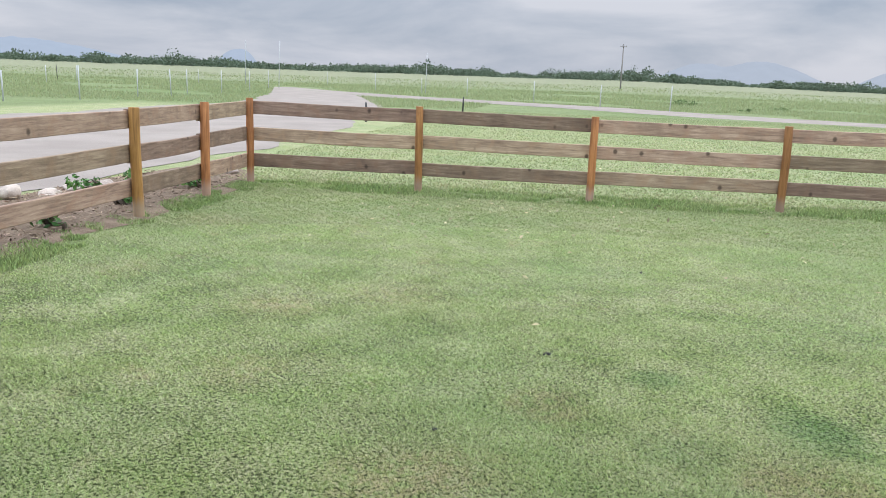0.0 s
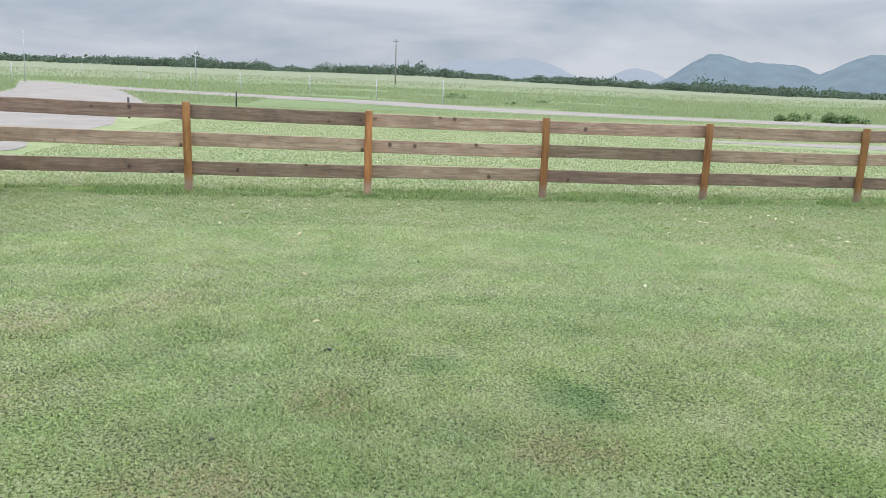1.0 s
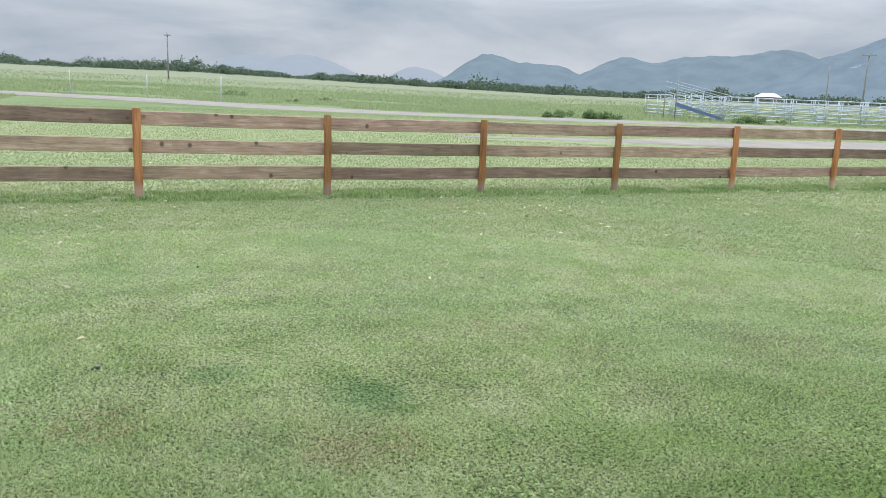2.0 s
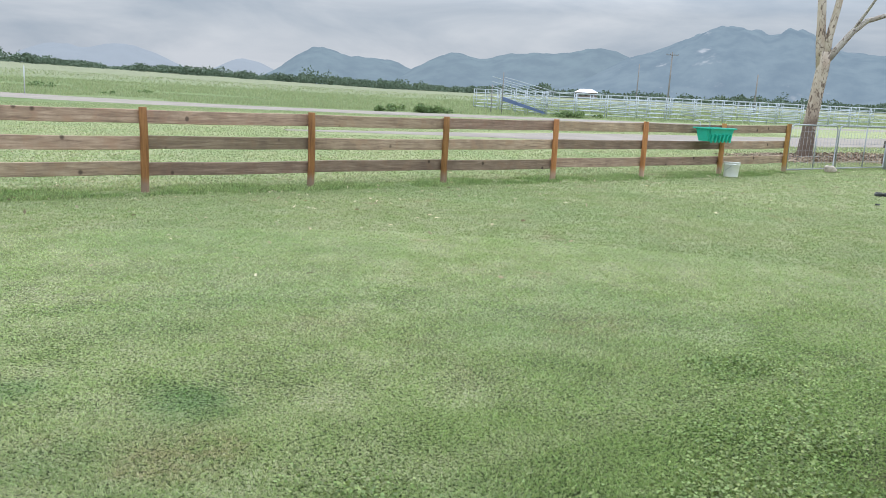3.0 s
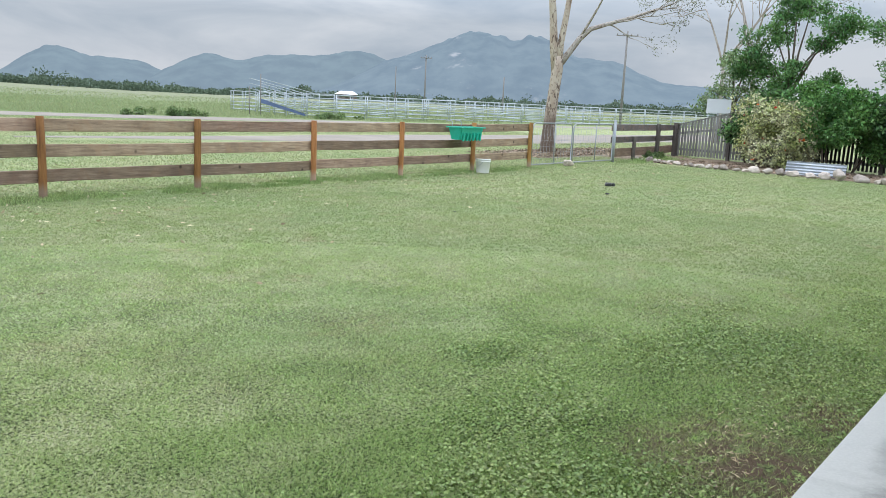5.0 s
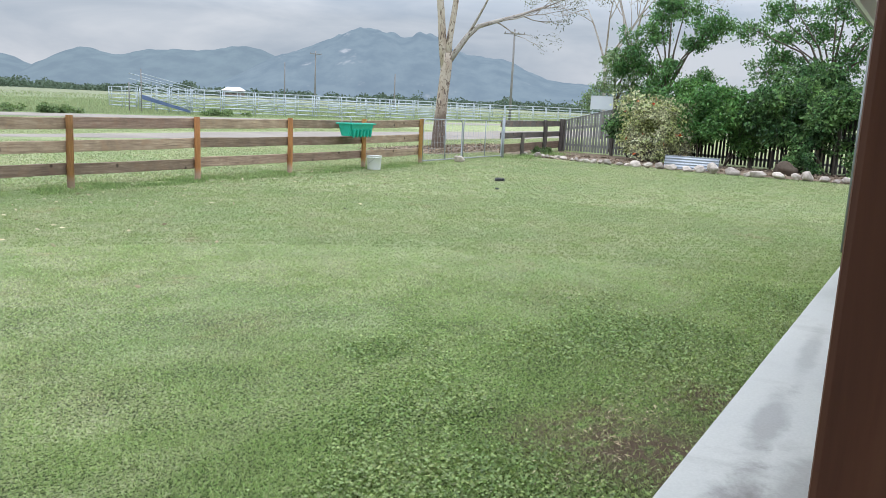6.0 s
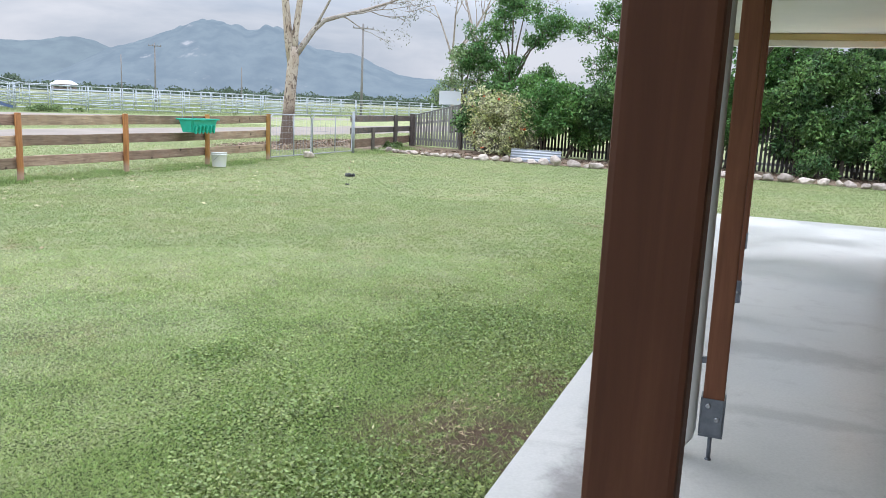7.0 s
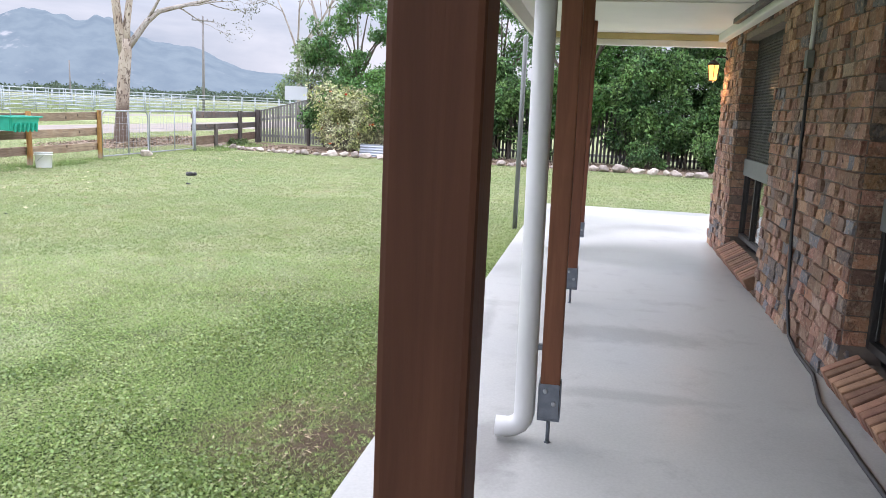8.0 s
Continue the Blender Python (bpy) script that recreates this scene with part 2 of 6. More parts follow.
def board_material(name, c_dark, c_mid, c_pale, knots=True):
    """Weathered timber with grain along x, knots and stains."""
    n = Nodes(name)
    shift = n.make("ShaderNodeVectorMath", operation="ADD")
    n.link(n.coords(), shift.inputs[0])
    comb = n.make("ShaderNodeCombineXYZ")
    rnd = n.piece()
    n.link(n.calc("MULTIPLY", rnd, 40), comb.inputs[0])
    n.link(n.calc("MULTIPLY", rnd, 17), comb.inputs[2])
    n.link(comb.outputs[0], shift.inputs[1])
    m = n.make("ShaderNodeMapping")
    m.inputs["Scale"].default_value = (1.0, 14.0, 14.0)
    n.link(shift.outputs[0], m.inputs["Vector"])
    grain = n.noise(m.outputs[0], 2.4, 8, 0.65, 0.5)
    stain = n.noise(shift.outputs[0], 1.7, 5, 0.6)
    col = n.ramp(grain, (0.28, c_dark), (0.5, c_mid), (0.74, c_pale))
    col = n.mix(n.calc("MULTIPLY", n.spread(stain, 0.45, 0.7), 0.55), col, c_dark)
    warm = n.calc("MULTIPLY", n.spread(n.noise(shift.outputs[0], 4.5, 5, 0.65, 0.6), 0.48, 0.66), 0.5)
    col = n.mix(warm, col, n.mix(0.5, c_mid, (0.30, 0.155, 0.085)))
    height = grain
    if knots:
        vo = n.make("ShaderNodeTexVoronoi")
        vo.inputs["Scale"].default_value = 3.6
        n.link(shift.outputs[0], vo.inputs["Vector"])
        knot = n.spread(vo.outputs["Distance"], 0.06, 0.17, 1.0, 0.0)
        col = n.mix(n.calc("MULTIPLY", knot, 0.8), col, (0.045, 0.03, 0.022))
    col = n.vary(col, rnd, 0.72, 1.32, 0.012)
    return n.finish(col, n.spread(grain, 0.2, 0.8, 0.6, 0.9), 0, height, 0.45, 0.006, 0.3)


def post_timber(name, c_dark, c_mid, c_pale, foot=None):
    """Upright timber with grain along z; old posts are bleached at the foot."""
    n = Nodes(name)
    rnd = n.piece()
    shift = n.make("ShaderNodeVectorMath", operation="ADD")
    raw = n.coords()
    n.link(raw, shift.inputs[0])
    comb = n.make("ShaderNodeCombineXYZ")
    n.link(n.calc("MULTIPLY", rnd, 23), comb.inputs[0])
    n.link(comb.outputs[0], shift.inputs[1])
    m = n.make("ShaderNodeMapping")
    m.inputs["Scale"].default_value = (16.0, 16.0, 1.1)
    n.link(shift.outputs[0], m.inputs["Vector"])
    grain = n.noise(m.outputs[0], 2.0, 8, 0.6, 0.4)
    big = n.noise(shift.outputs[0], 3.0, 4)
    col = n.ramp(grain, (0.28, c_dark), (0.5, c_mid), (0.75, c_pale))
    col = n.mix(n.calc("MULTIPLY", n.spread(big, 0.5, 0.72), 0.5), col, c_dark)
    if foot:
        sep = n.make("ShaderNodeSeparateXYZ")
        n.link(raw, sep.inputs[0])
        low = n.spread(n.calc("ADD", sep.outputs["Z"], n.calc("MULTIPLY", grain, 0.2)), 0.18, 0.34, 1.0, 0.0)
        col = n.mix(n.calc("MULTIPLY", low, 0.65), col, foot)
    col = n.vary(col, rnd, 0.75, 1.2, 0.012)
    return n.finish(col, 0.65, 0, grain, 0.35, 0.004, 0.35)


def brick_material(name, joined):
    n = Nodes(name)
    rnd = n.island() if joined else n.piece()
    v = n.coords("world")
    body = n.ramp(n.calc("FRACT", n.calc("MULTIPLY", rnd, 13.7)), (0.0, (0.36, 0.19, 0.135)), (0.3, (0.48, 0.285, 0.205)), (0.5, (0.29, 0.18, 0.14)),
                  (0.7, (0.52, 0.29, 0.175)), (0.82, (0.45, 0.325, 0.255)), (0.92, (0.20, 0.19, 0.195)), (1.0, (0.27, 0.275, 0.295)))
    patch = n.noise(v, 16, 5, 0.65)
    col = n.mix(n.calc("MULTIPLY", n.spread(patch, 0.49, 0.64), 0.55), body, (0.105, 0.078, 0.066))
    col = n.mix(n.calc("MULTIPLY", n.spread(n.noise(v, 34, 4), 0.50, 0.66), 0.62), col, (0.58, 0.43, 0.31))
    col = n.vary(col, rnd, 0.75, 1.2, 0.01)
    return n.finish(col, 0.85, 0, n.calc("ADD", patch, n.noise(v, 90, 4)), 1.0, 0.024, 0.25)


def concrete_material():
    n = Nodes("worn_concrete")
    v = n.coords("world")
    big, mid, fine = n.noise(v, 0.8, 6, 0.6, 0.5), n.noise(v, 4, 6, 0.65, 0.3), n.noise(v, 70, 3)
    col = n.mix(n.spread(big, 0.35, 0.65), (0.385, 0.388, 0.366), (0.455, 0.458, 0.432))
    col = n.mix(n.calc("MULTIPLY", n.spread(mid, 0.52, 0.74), 0.34), col, (0.255, 0.245, 0.23))
    band = n.noise(n.coords("world", (2.6, 0.5, 1)), 1.1, 5, 0.6, 0.8)
    col = n.mix(n.calc("MULTIPLY", n.spread(band, 0.60, 0.78), 0.28), col, (0.20, 0.19, 0.175))
    sep = n.make("ShaderNodeSeparateXYZ")
    n.link(v, sep.inputs[0])
    for cx, cy, rx, ry, k in ((4.25, -0.05, 0.55, 0.2, 0.55), (2.5, 0.12, 1.1, 0.22, 0.55), (3.3, 0.0, 0.5, 0.12, 0.5), (6.3, -0.8, 0.28, 0.9, 0.42), (5.1, -0.75, 0.12, 0.6, 0.3), (3.6, 0.18, 1.0, 0.14, 0.9), (4.9, 0.2, 0.7, 0.1, 0.55), (6.3, 0.16, 0.9, 0.08, 0.4)):
        dx = n.calc("DIVIDE", n.calc("SUBTRACT", sep.outputs["X"], cx), rx)
        dy = n.calc("DIVIDE", n.calc("SUBTRACT", sep.outputs["Y"], cy), ry)
        d = n.calc("ADD", n.calc("SQRT", n.calc("ADD", n.calc("MULTIPLY", dx, dx), n.calc("MULTIPLY", dy, dy))), n.calc("MULTIPLY", n.calc("SUBTRACT", mid, 0.5), 1.6))
        col = n.mix(n.calc("MULTIPLY", n.spread(d, 0.3, 1.0, 1.0, 0.0), k), col, (0.135, 0.125, 0.115))
    col = n.mix(0.3, col, n.ramp(fine, (0.3, 0.75), (0.7, 1.1)), "MULTIPLY")
    return n.finish(col, n.spread(big, 0.35, 0.7, 0.28, 0.52), 0, n.calc("ADD", mid, fine), 0.12, 0.004, 0.45)


def bark_material(name, pale, tan, dark, amount=0.55):
    """Smooth pale gum bark with dark peeling strips."""
    n = Nodes(name)
    v = n.coords("world", (1.0, 1.0, 0.45))
    peel = n.noise(v, 8.0, 7, 0.7, 1.4)
    col = n.mix(n.spread(n.noise(v, 2.2, 4), 0.4, 0.65), pale, tan)
    k = n.spread(peel, amount, amount + 0.06)
    sep = n.make("ShaderNodeSeparateXYZ")
    n.link(n.coords("world"), sep.inputs[0])
    k = n.calc("MAXIMUM", k, n.calc("MULTIPLY", n.spread(n.calc("ADD", sep.outputs["Z"], n.calc("MULTIPLY", peel, 1.5)), 1.7, 2.2, 1.0, 0.0), n.spread(peel, 0.36, 0.44)))
    col = n.mix(n.calc("MULTIPLY", k, 0.9), col, dark)
    return n.finish(col, 0.8, 0, peel, 0.6, 0.03, 0.2)


def glow_backdrop(name, c1, c2, haze_glow, amount, rocky=False):
    """Distant hills; the haze of kilometres of moist air is put in as bluish emission."""
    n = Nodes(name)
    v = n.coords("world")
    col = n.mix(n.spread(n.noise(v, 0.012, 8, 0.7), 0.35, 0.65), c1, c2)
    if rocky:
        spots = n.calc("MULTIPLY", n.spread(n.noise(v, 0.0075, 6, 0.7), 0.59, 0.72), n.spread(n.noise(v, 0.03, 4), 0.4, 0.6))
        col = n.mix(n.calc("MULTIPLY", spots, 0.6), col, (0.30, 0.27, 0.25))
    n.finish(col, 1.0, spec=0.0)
    n.bsdf.inputs["Emission Color"].default_value = (*haze_glow, 1)
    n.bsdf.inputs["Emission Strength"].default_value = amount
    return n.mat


def glass_material():
    n = Nodes("window_glass")
    n.bsdf.inputs["Base Color"].default_value = (0.75, 0.8, 0.8, 1)
    n.bsdf.inputs["Roughness"].default_value = 0.02
    n.bsdf.inputs["Transmission Weight"].default_value = 1.0
    n.bsdf.inputs["IOR"].default_value = 1.45
    return n.mat


def lamp_material():
    n = Nodes("lit_amber_glass")
    n.finish((0.8, 0.45, 0.12), 0.3)
    n.bsdf.inputs["Emission Color"].default_value = (1.0, 0.50, 0.10, 1)
    n.bsdf.inputs["Emission Strength"].default_value = 2.2
    return n.mat


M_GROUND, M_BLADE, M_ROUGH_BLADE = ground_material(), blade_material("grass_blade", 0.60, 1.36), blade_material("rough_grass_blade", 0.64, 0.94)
M_RAIL = board_material("weathered_rail_timber", (0.150, 0.100, 0.072), (0.315, 0.222, 0.158), (0.48, 0.365, 0.265))
M_OLD_RAIL = board_material("grey_rail_timber", (0.07, 0.062, 0.056), (0.125, 0.11, 0.10), (0.20, 0.18, 0.16))
M_POST = post_timber("treated_post_timber", (0.17, 0.075, 0.026), (0.34, 0.16, 0.05), (0.48, 0.245, 0.085), (0.38, 0.30, 0.23))
M_OLD_POST = post_timber("grey_post_timber", (0.07, 0.062, 0.055), (0.13, 0.11, 0.095), (0.20, 0.17, 0.15))
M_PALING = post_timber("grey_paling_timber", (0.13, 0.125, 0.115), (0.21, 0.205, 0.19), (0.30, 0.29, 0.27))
# Near-black copy of the grey palings, with the hedge's shade put into the colour.
M_SHADED_PALING = post_timber("shaded_paling_timber", (0.022, 0.02, 0.018), (0.04, 0.036, 0.033), (0.065, 0.058, 0.053))
M_VERANDAH_POST = post_timber("oiled_brown_timber", (0.110, 0.044, 0.021), (0.150, 0.060, 0.029), (0.185, 0.080, 0.039))
M_GALV = plain("galvanised_steel", (0.28, 0.30, 0.32), (0.40, 0.42, 0.44), 9, 0.5, 0.4, 80, 0.08)
M_YARD = plain("dull_galvanised_rail", (0.40, 0.44, 0.475), (0.50, 0.54, 0.58), 3, 0.5, 0.3, 30, 0.05)
M_BRACKET = plain("dark_zinc_bracket", (0.13, 0.15, 0.18), (0.22, 0.24, 0.27), 20, 0.45, 0.7, 90, 0.1)
M_PVC = plain("white_pvc_pipe", (0.58, 0.58, 0.57), (0.66, 0.66, 0.65), 3, 0.35, 0, 50, 0.03)
M_WHITE = plain("white_soffit_paint", (0.70, 0.71, 0.68), (0.80, 0.80, 0.77), 1.5, 0.6, 0, 40, 0.05)
M_CREAM = plain("yellowed_timber_strip", (0.44, 0.36, 0.16), (0.56, 0.47, 0.23), 3, 0.6, 0, 40, 0.08)
M_BRICK, M_BRICK_JOINED = brick_material("mottled_brick", False), brick_material("mottled_brick_run", True)
M_MORTAR = plain("grey_mortar", (0.15, 0.12, 0.097), (0.25, 0.205, 0.17), 12, 0.95, 0, 90, 0.5, 0.008)
M_SILL = plain("burnt_orange_sill_brick", (0.15, 0.075, 0.05), (0.34, 0.185, 0.115), 9, 0.85, 0, 60, 0.7, 0.01, vary=0.3)
M_CONCRETE = concrete_material()
M_DARK_FRAME = plain("dark_window_frame", (0.022, 0.021, 0.020), (0.042, 0.04, 0.038), 8, 0.45, 0.2, 60, 0.05)
M_GREY_FRAME = plain("grey_window_transom", (0.14, 0.15, 0.145), (0.20, 0.215, 0.205), 8, 0.5, 0.1, 60, 0.05)
M_ROOM = plain("dim_plaster", (0.25, 0.24, 0.22), (0.33, 0.31, 0.29), 2, 0.9)
M_GLASS, M_LAMP = glass_material(), lamp_material()
M_BLACK = plain("black_rubber", (0.015, 0.015, 0.016), (0.03, 0.03, 0.03), 10, 0.5, 0, 60, 0.1)
M_TEAL = plain("teal_plastic", (0.012, 0.36, 0.25), (0.02, 0.46, 0.33), 5, 0.4, 0, 60, 0.04)
M_BUCKET = plain("white_bucket_plastic", (0.80, 0.80, 0.79), (0.88, 0.88, 0.87), 6, 0.4, 0, 60, 0.03)
M_GRAVEL = plain("pale_gravel", (0.22, 0.19, 0.165), (0.31, 0.275, 0.24), 0.6, 0.95, 0, 22, 0.5, 0.02, spec=0.2)
M_SOIL = plain("soil_with_litter", (0.13, 0.092, 0.062), (0.25, 0.19, 0.135), 6, 0.95, 0, 30, 0.8, 0.03, spec=0.2)
M_ROCK = plain("pale_fieldstone", (0.33, 0.275, 0.235), (0.56, 0.49, 0.43), 4, 0.9, 0, 30, 0.5, 0.02, vary=0.25, spec=0.2)
M_BROWN_ROCK = plain("brown_boulder_stone", (0.065, 0.048, 0.036), (0.13, 0.098, 0.072), 3, 0.9, 0, 30, 0.6, 0.02, spec=0.2)
M_BARK = bark_material("peeling_gum_bark", (0.53, 0.46, 0.375), (0.38, 0.30, 0.23), (0.115, 0.078, 0.06), 0.52)
M_BARK_PALE = bark_material("pale_gum_bark", (0.42, 0.38, 0.34), (0.32, 0.275, 0.235), (0.14, 0.105, 0.085), 0.54)
M_BARK_DARK = plain("brown_bark", (0.07, 0.055, 0.042), (0.16, 0.13, 0.10), 6, 0.9, 0, 30, 0.6, 0.02)
M_LEAF = leaf_material("glossy_green_leaf", (0.085, 0.20, 0.055), (0.125, 0.26, 0.07), 0.45, 1.6)
M_LEAF_DARK = leaf_material("dark_green_leaf", (0.045, 0.105, 0.038), (0.125, 0.225, 0.07), 0.35, 2.1)
M_LEAF_TREE = leaf_material("tree_leaf", (0.065, 0.165, 0.05), (0.12, 0.25, 0.07), 0.5, 1.6)
M_LEAF_LIGHT = leaf_material("light_green_leaf", (0.16, 0.25, 0.10), (0.24, 0.32, 0.16), 0.5, 1.5)
M_LEAF_CREAM = leaf_material("variegated_leaf", (0.37, 0.42, 0.15), (0.68, 0.66, 0.46), 0.32, 1.35)
M_LEAF_GUM = leaf_material("olive_gum_leaf", (0.10, 0.12, 0.06), (0.16, 0.17, 0.09))
M_PADDOCK_BLADE = leaf_material("paddock_grass_blade", (0.27, 0.325, 0.155), (0.325, 0.365, 0.195), 0.88, 1.12, 0.6, 0.5)
M_TUFT = leaf_material("lush_tuft_blade", (0.21, 0.315, 0.10), (0.30, 0.385, 0.15), 0.5, 1.4)
M_WOODS = leaf_material("distant_foliage", (0.088, 0.13, 0.086), (0.12, 0.16, 0.105), 0.75, 1.2, 0.9, 0.15)
M_WEED = leaf_material("pasture_weed_leaf", (0.13, 0.20, 0.075), (0.19, 0.265, 0.10), 0.6, 1.35)
M_FLOWER = leaf_material("red_flower", (0.60, 0.045, 0.02), (0.66, 0.09, 0.03), 0.8, 1.2)
M_LITTER = leaf_material("dry_fallen_leaf", (0.55, 0.49, 0.33), (0.40, 0.32, 0.19), 0.6, 1.35, 0.8, 0.1)
M_POLE = plain("grey_power_pole", (0.19, 0.18, 0.17), (0.28, 0.26, 0.25), 2, 0.9, 0, 20, 0.3)
M_WHITE_POST = plain("white_painted_post", (0.40, 0.42, 0.42), (0.48, 0.50, 0.50), 3, 0.6)
M_BLUE = plain("blue_painted_sheet", (0.09, 0.13, 0.25), (0.14, 0.19, 0.33), 2, 0.5, 0.2)
M_CORRUGATED = plain("weathered_corrugated_iron", (0.34, 0.37, 0.42), (0.50, 0.53, 0.57), 3, 0.5, 0.5, 30, 0.1)
M_ROOF = plain("pale_roof_sheet", (0.66, 0.68, 0.70), (0.76, 0.78, 0.80), 0.6, 0.5, 0.1)
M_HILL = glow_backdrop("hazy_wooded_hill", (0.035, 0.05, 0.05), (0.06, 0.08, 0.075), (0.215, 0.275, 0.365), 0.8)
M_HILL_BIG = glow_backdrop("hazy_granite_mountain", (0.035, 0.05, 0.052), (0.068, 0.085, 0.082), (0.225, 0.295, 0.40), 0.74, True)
M_HILL_FAR = glow_backdrop("far_hazed_hill", (0.03, 0.04, 0.05), (0.04, 0.05, 0.06), (0.38, 0.46, 0.57), 0.92)
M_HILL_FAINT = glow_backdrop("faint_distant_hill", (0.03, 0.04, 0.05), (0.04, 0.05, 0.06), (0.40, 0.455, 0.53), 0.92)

# ---- building helpers ----


def part(name, bm, material, parent=None, label=""):
    """Links a bmesh as one mesh object under a thing or a part."""
    me = bpy.data.meshes.new(name)
    bm.to_mesh(me)
    bm.free()
    me.materials.append(material)
    ob = new(name, me)
    if parent is not None:
        ob.parent = parent
    if label:
        ob["label"] = label
    return ob


def share(name, source, parent, m):
    """Another object on the mesh of source, at the pose m under parent."""
    ob = new(name, source.data)
    ob.parent = parent
    ob.matrix_local = m
    return ob


def thing(name, m, label, category, group="", kind=""):
    ob = tagged(new(name), label, category, group, kind)
    ob.matrix_world = m
    return ob


def smooth(ob):
    ob.data.polygons.foreach_set("use_smooth", [True] * len(ob.data.polygons))
    return ob


def box(bm, x0, x1, y0, y1, z0, z1, bevel=0.0, m=None):
    made = bmesh.ops.create_cube(bm, size=1.0, matrix=Matrix.LocRotScale(((x0 + x1) / 2, (y0 + y1) / 2, (z0 + z1) / 2), None, (x1 - x0, y1 - y0, z1 - z0)))
    verts = made["verts"]
    if m is not None:
        bmesh.ops.transform(bm, matrix=m, verts=verts)
    if bevel:
        edges = list({e for v in verts for e in v.link_edges})
        bmesh.ops.bevel(bm, geom=edges, offset=bevel, segments=2, affect="EDGES", profile=0.6)
    return bm


def boxed(x0, x1, y0, y1, z0, z1, bevel=0.0, m=None):
    return box(bmesh.new(), x0, x1, y0, y1, z0, z1, bevel, m)


def tube(bm, pts, radii, n=8, rough=0.0, cap=True):
    """A tapering tube along points."""
    pts = [Vector(p) for p in pts]
    if isinstance(radii, (int, float)):
        radii = [radii] * len(pts)
    rings = []
    side = None
    for k, p in enumerate(pts):
        d = (pts[min(k + 1, len(pts) - 1)] - pts[max(k - 1, 0)]).normalized()
        if side is None:
            side = d.orthogonal().normalized()
        side = (side - d * side.dot(d)).normalized()
        up = d.cross(side)
        ring = []
        for j in range(n):
            a = 2 * math.pi * j / n
            r = radii[k] * (1 + rough * noise.noise(p * 3 + Vector((math.cos(a), math.sin(a), 0)) * 1.5))
            ring.append(bm.verts.new(p + (side * math.cos(a) + up * math.sin(a)) * r))
        rings.append(ring)
    for a, b in zip(rings, rings[1:]):
        for j in range(n):
            f = bm.faces.new((a[j], a[(j + 1) % n], b[(j + 1) % n], b[j]))
            f.smooth = True
    if cap:
        bm.faces.new(list(reversed(rings[0])))
        bm.faces.new(rings[-1])
    return bm


def tubed(pts, radii, n=8, rough=0.0):
    return tube(bmesh.new(), pts, radii, n, rough)


def sheet_mesh(name, co, faces, material, parent=None):
    """A mesh from numpy arrays of corners and of equal-sided faces."""
    me = bpy.data.meshes.new(name)
    k = faces.shape[1]
    me.vertices.add(len(co))
    me.vertices.foreach_set("co", np.ascontiguousarray(co, dtype=np.float32).ravel())
    me.loops.add(faces.size)
    me.loops.foreach_set("vertex_index", np.ascontiguousarray(faces, dtype=np.int32).ravel())
    me.polygons.add(len(faces))
    me.polygons.foreach_set("loop_start", np.arange(0, faces.size, k, dtype=np.int32))
    me.update(calc_edges=True)
    me.materials.append(material)
    ob = new(name, me)
    if parent is not None:
        ob.parent = parent
    return ob


def leaf_cloud(rng, centres, normals, length, width, droop=0.4, flat=1.0):
    """Corners and faces of many small leaves, each a kite of two triangles."""
    n = len(centres)
    d = normals + rng.normal(0, 0.75, (n, 3))
    d[:, 2] = d[:, 2] * flat - droop
    d /= np.linalg.norm(d, axis=1, keepdims=True) + 1e-9
    s = np.cross(d, rng.normal(0, 1, (n, 3)) * np.array([flat, flat, 1.0]))
    s /= np.linalg.norm(s, axis=1, keepdims=True) + 1e-9
    up = np.cross(s, d)
    size = rng.uniform(0.6, 1.35, (n, 1))
    L, Wd = length * size, width * size
    a = centres - d * L * 0.5
    b = centres + s * Wd * 0.5 + up * Wd * 0.18
    c = centres + d * L * 0.5
    e = centres - s * Wd * 0.5 + up * Wd * 0.18
    co = np.stack((a, b, c, e), 1).reshape(-1, 3)
    base = np.arange(n)[:, None] * 4
    faces = np.concatenate((base + np.array([[0, 1, 2]]), base + np.array([[0, 2, 3]])), 1).reshape(-1, 3)
    return co, faces


def clumps(rng, blobs, count):
    """Random places and outward directions near the skin of uneven blobs (x, y, z, rx, ry, rz)."""
    blobs = np.array(blobs, float)
    weight = (blobs[:, 3] * blobs[:, 4] + blobs[:, 5] * blobs[:, 3]) ** 1.0
    pick = rng.choice(len(blobs), count, p=weight / weight.sum())
    d = rng.normal(0, 1, (count, 3))
    d /= np.linalg.norm(d, axis=1, keepdims=True)
    lump = 1 + 0.22 * np.sin(d[:, :1] * 5 + pick[:, None] * 1.7) * np.cos(d[:, 1:2] * 6 + pick[:, None]) + 0.12 * np.sin(d[:, 2:3] * 11 + pick[:, None])
    r = rng.uniform(0.25, 1.0, (count, 1)) ** 0.45 * lump
    return blobs[pick, :3] + d * blobs[pick, 3:] * r, d


def merged(clouds):
    co, fa, k = [], [], 0
    for c, f in clouds:
        co.append(c)
        fa.append(f + k)
        k += len(c)
    return np.concatenate(co), np.concatenate(fa)


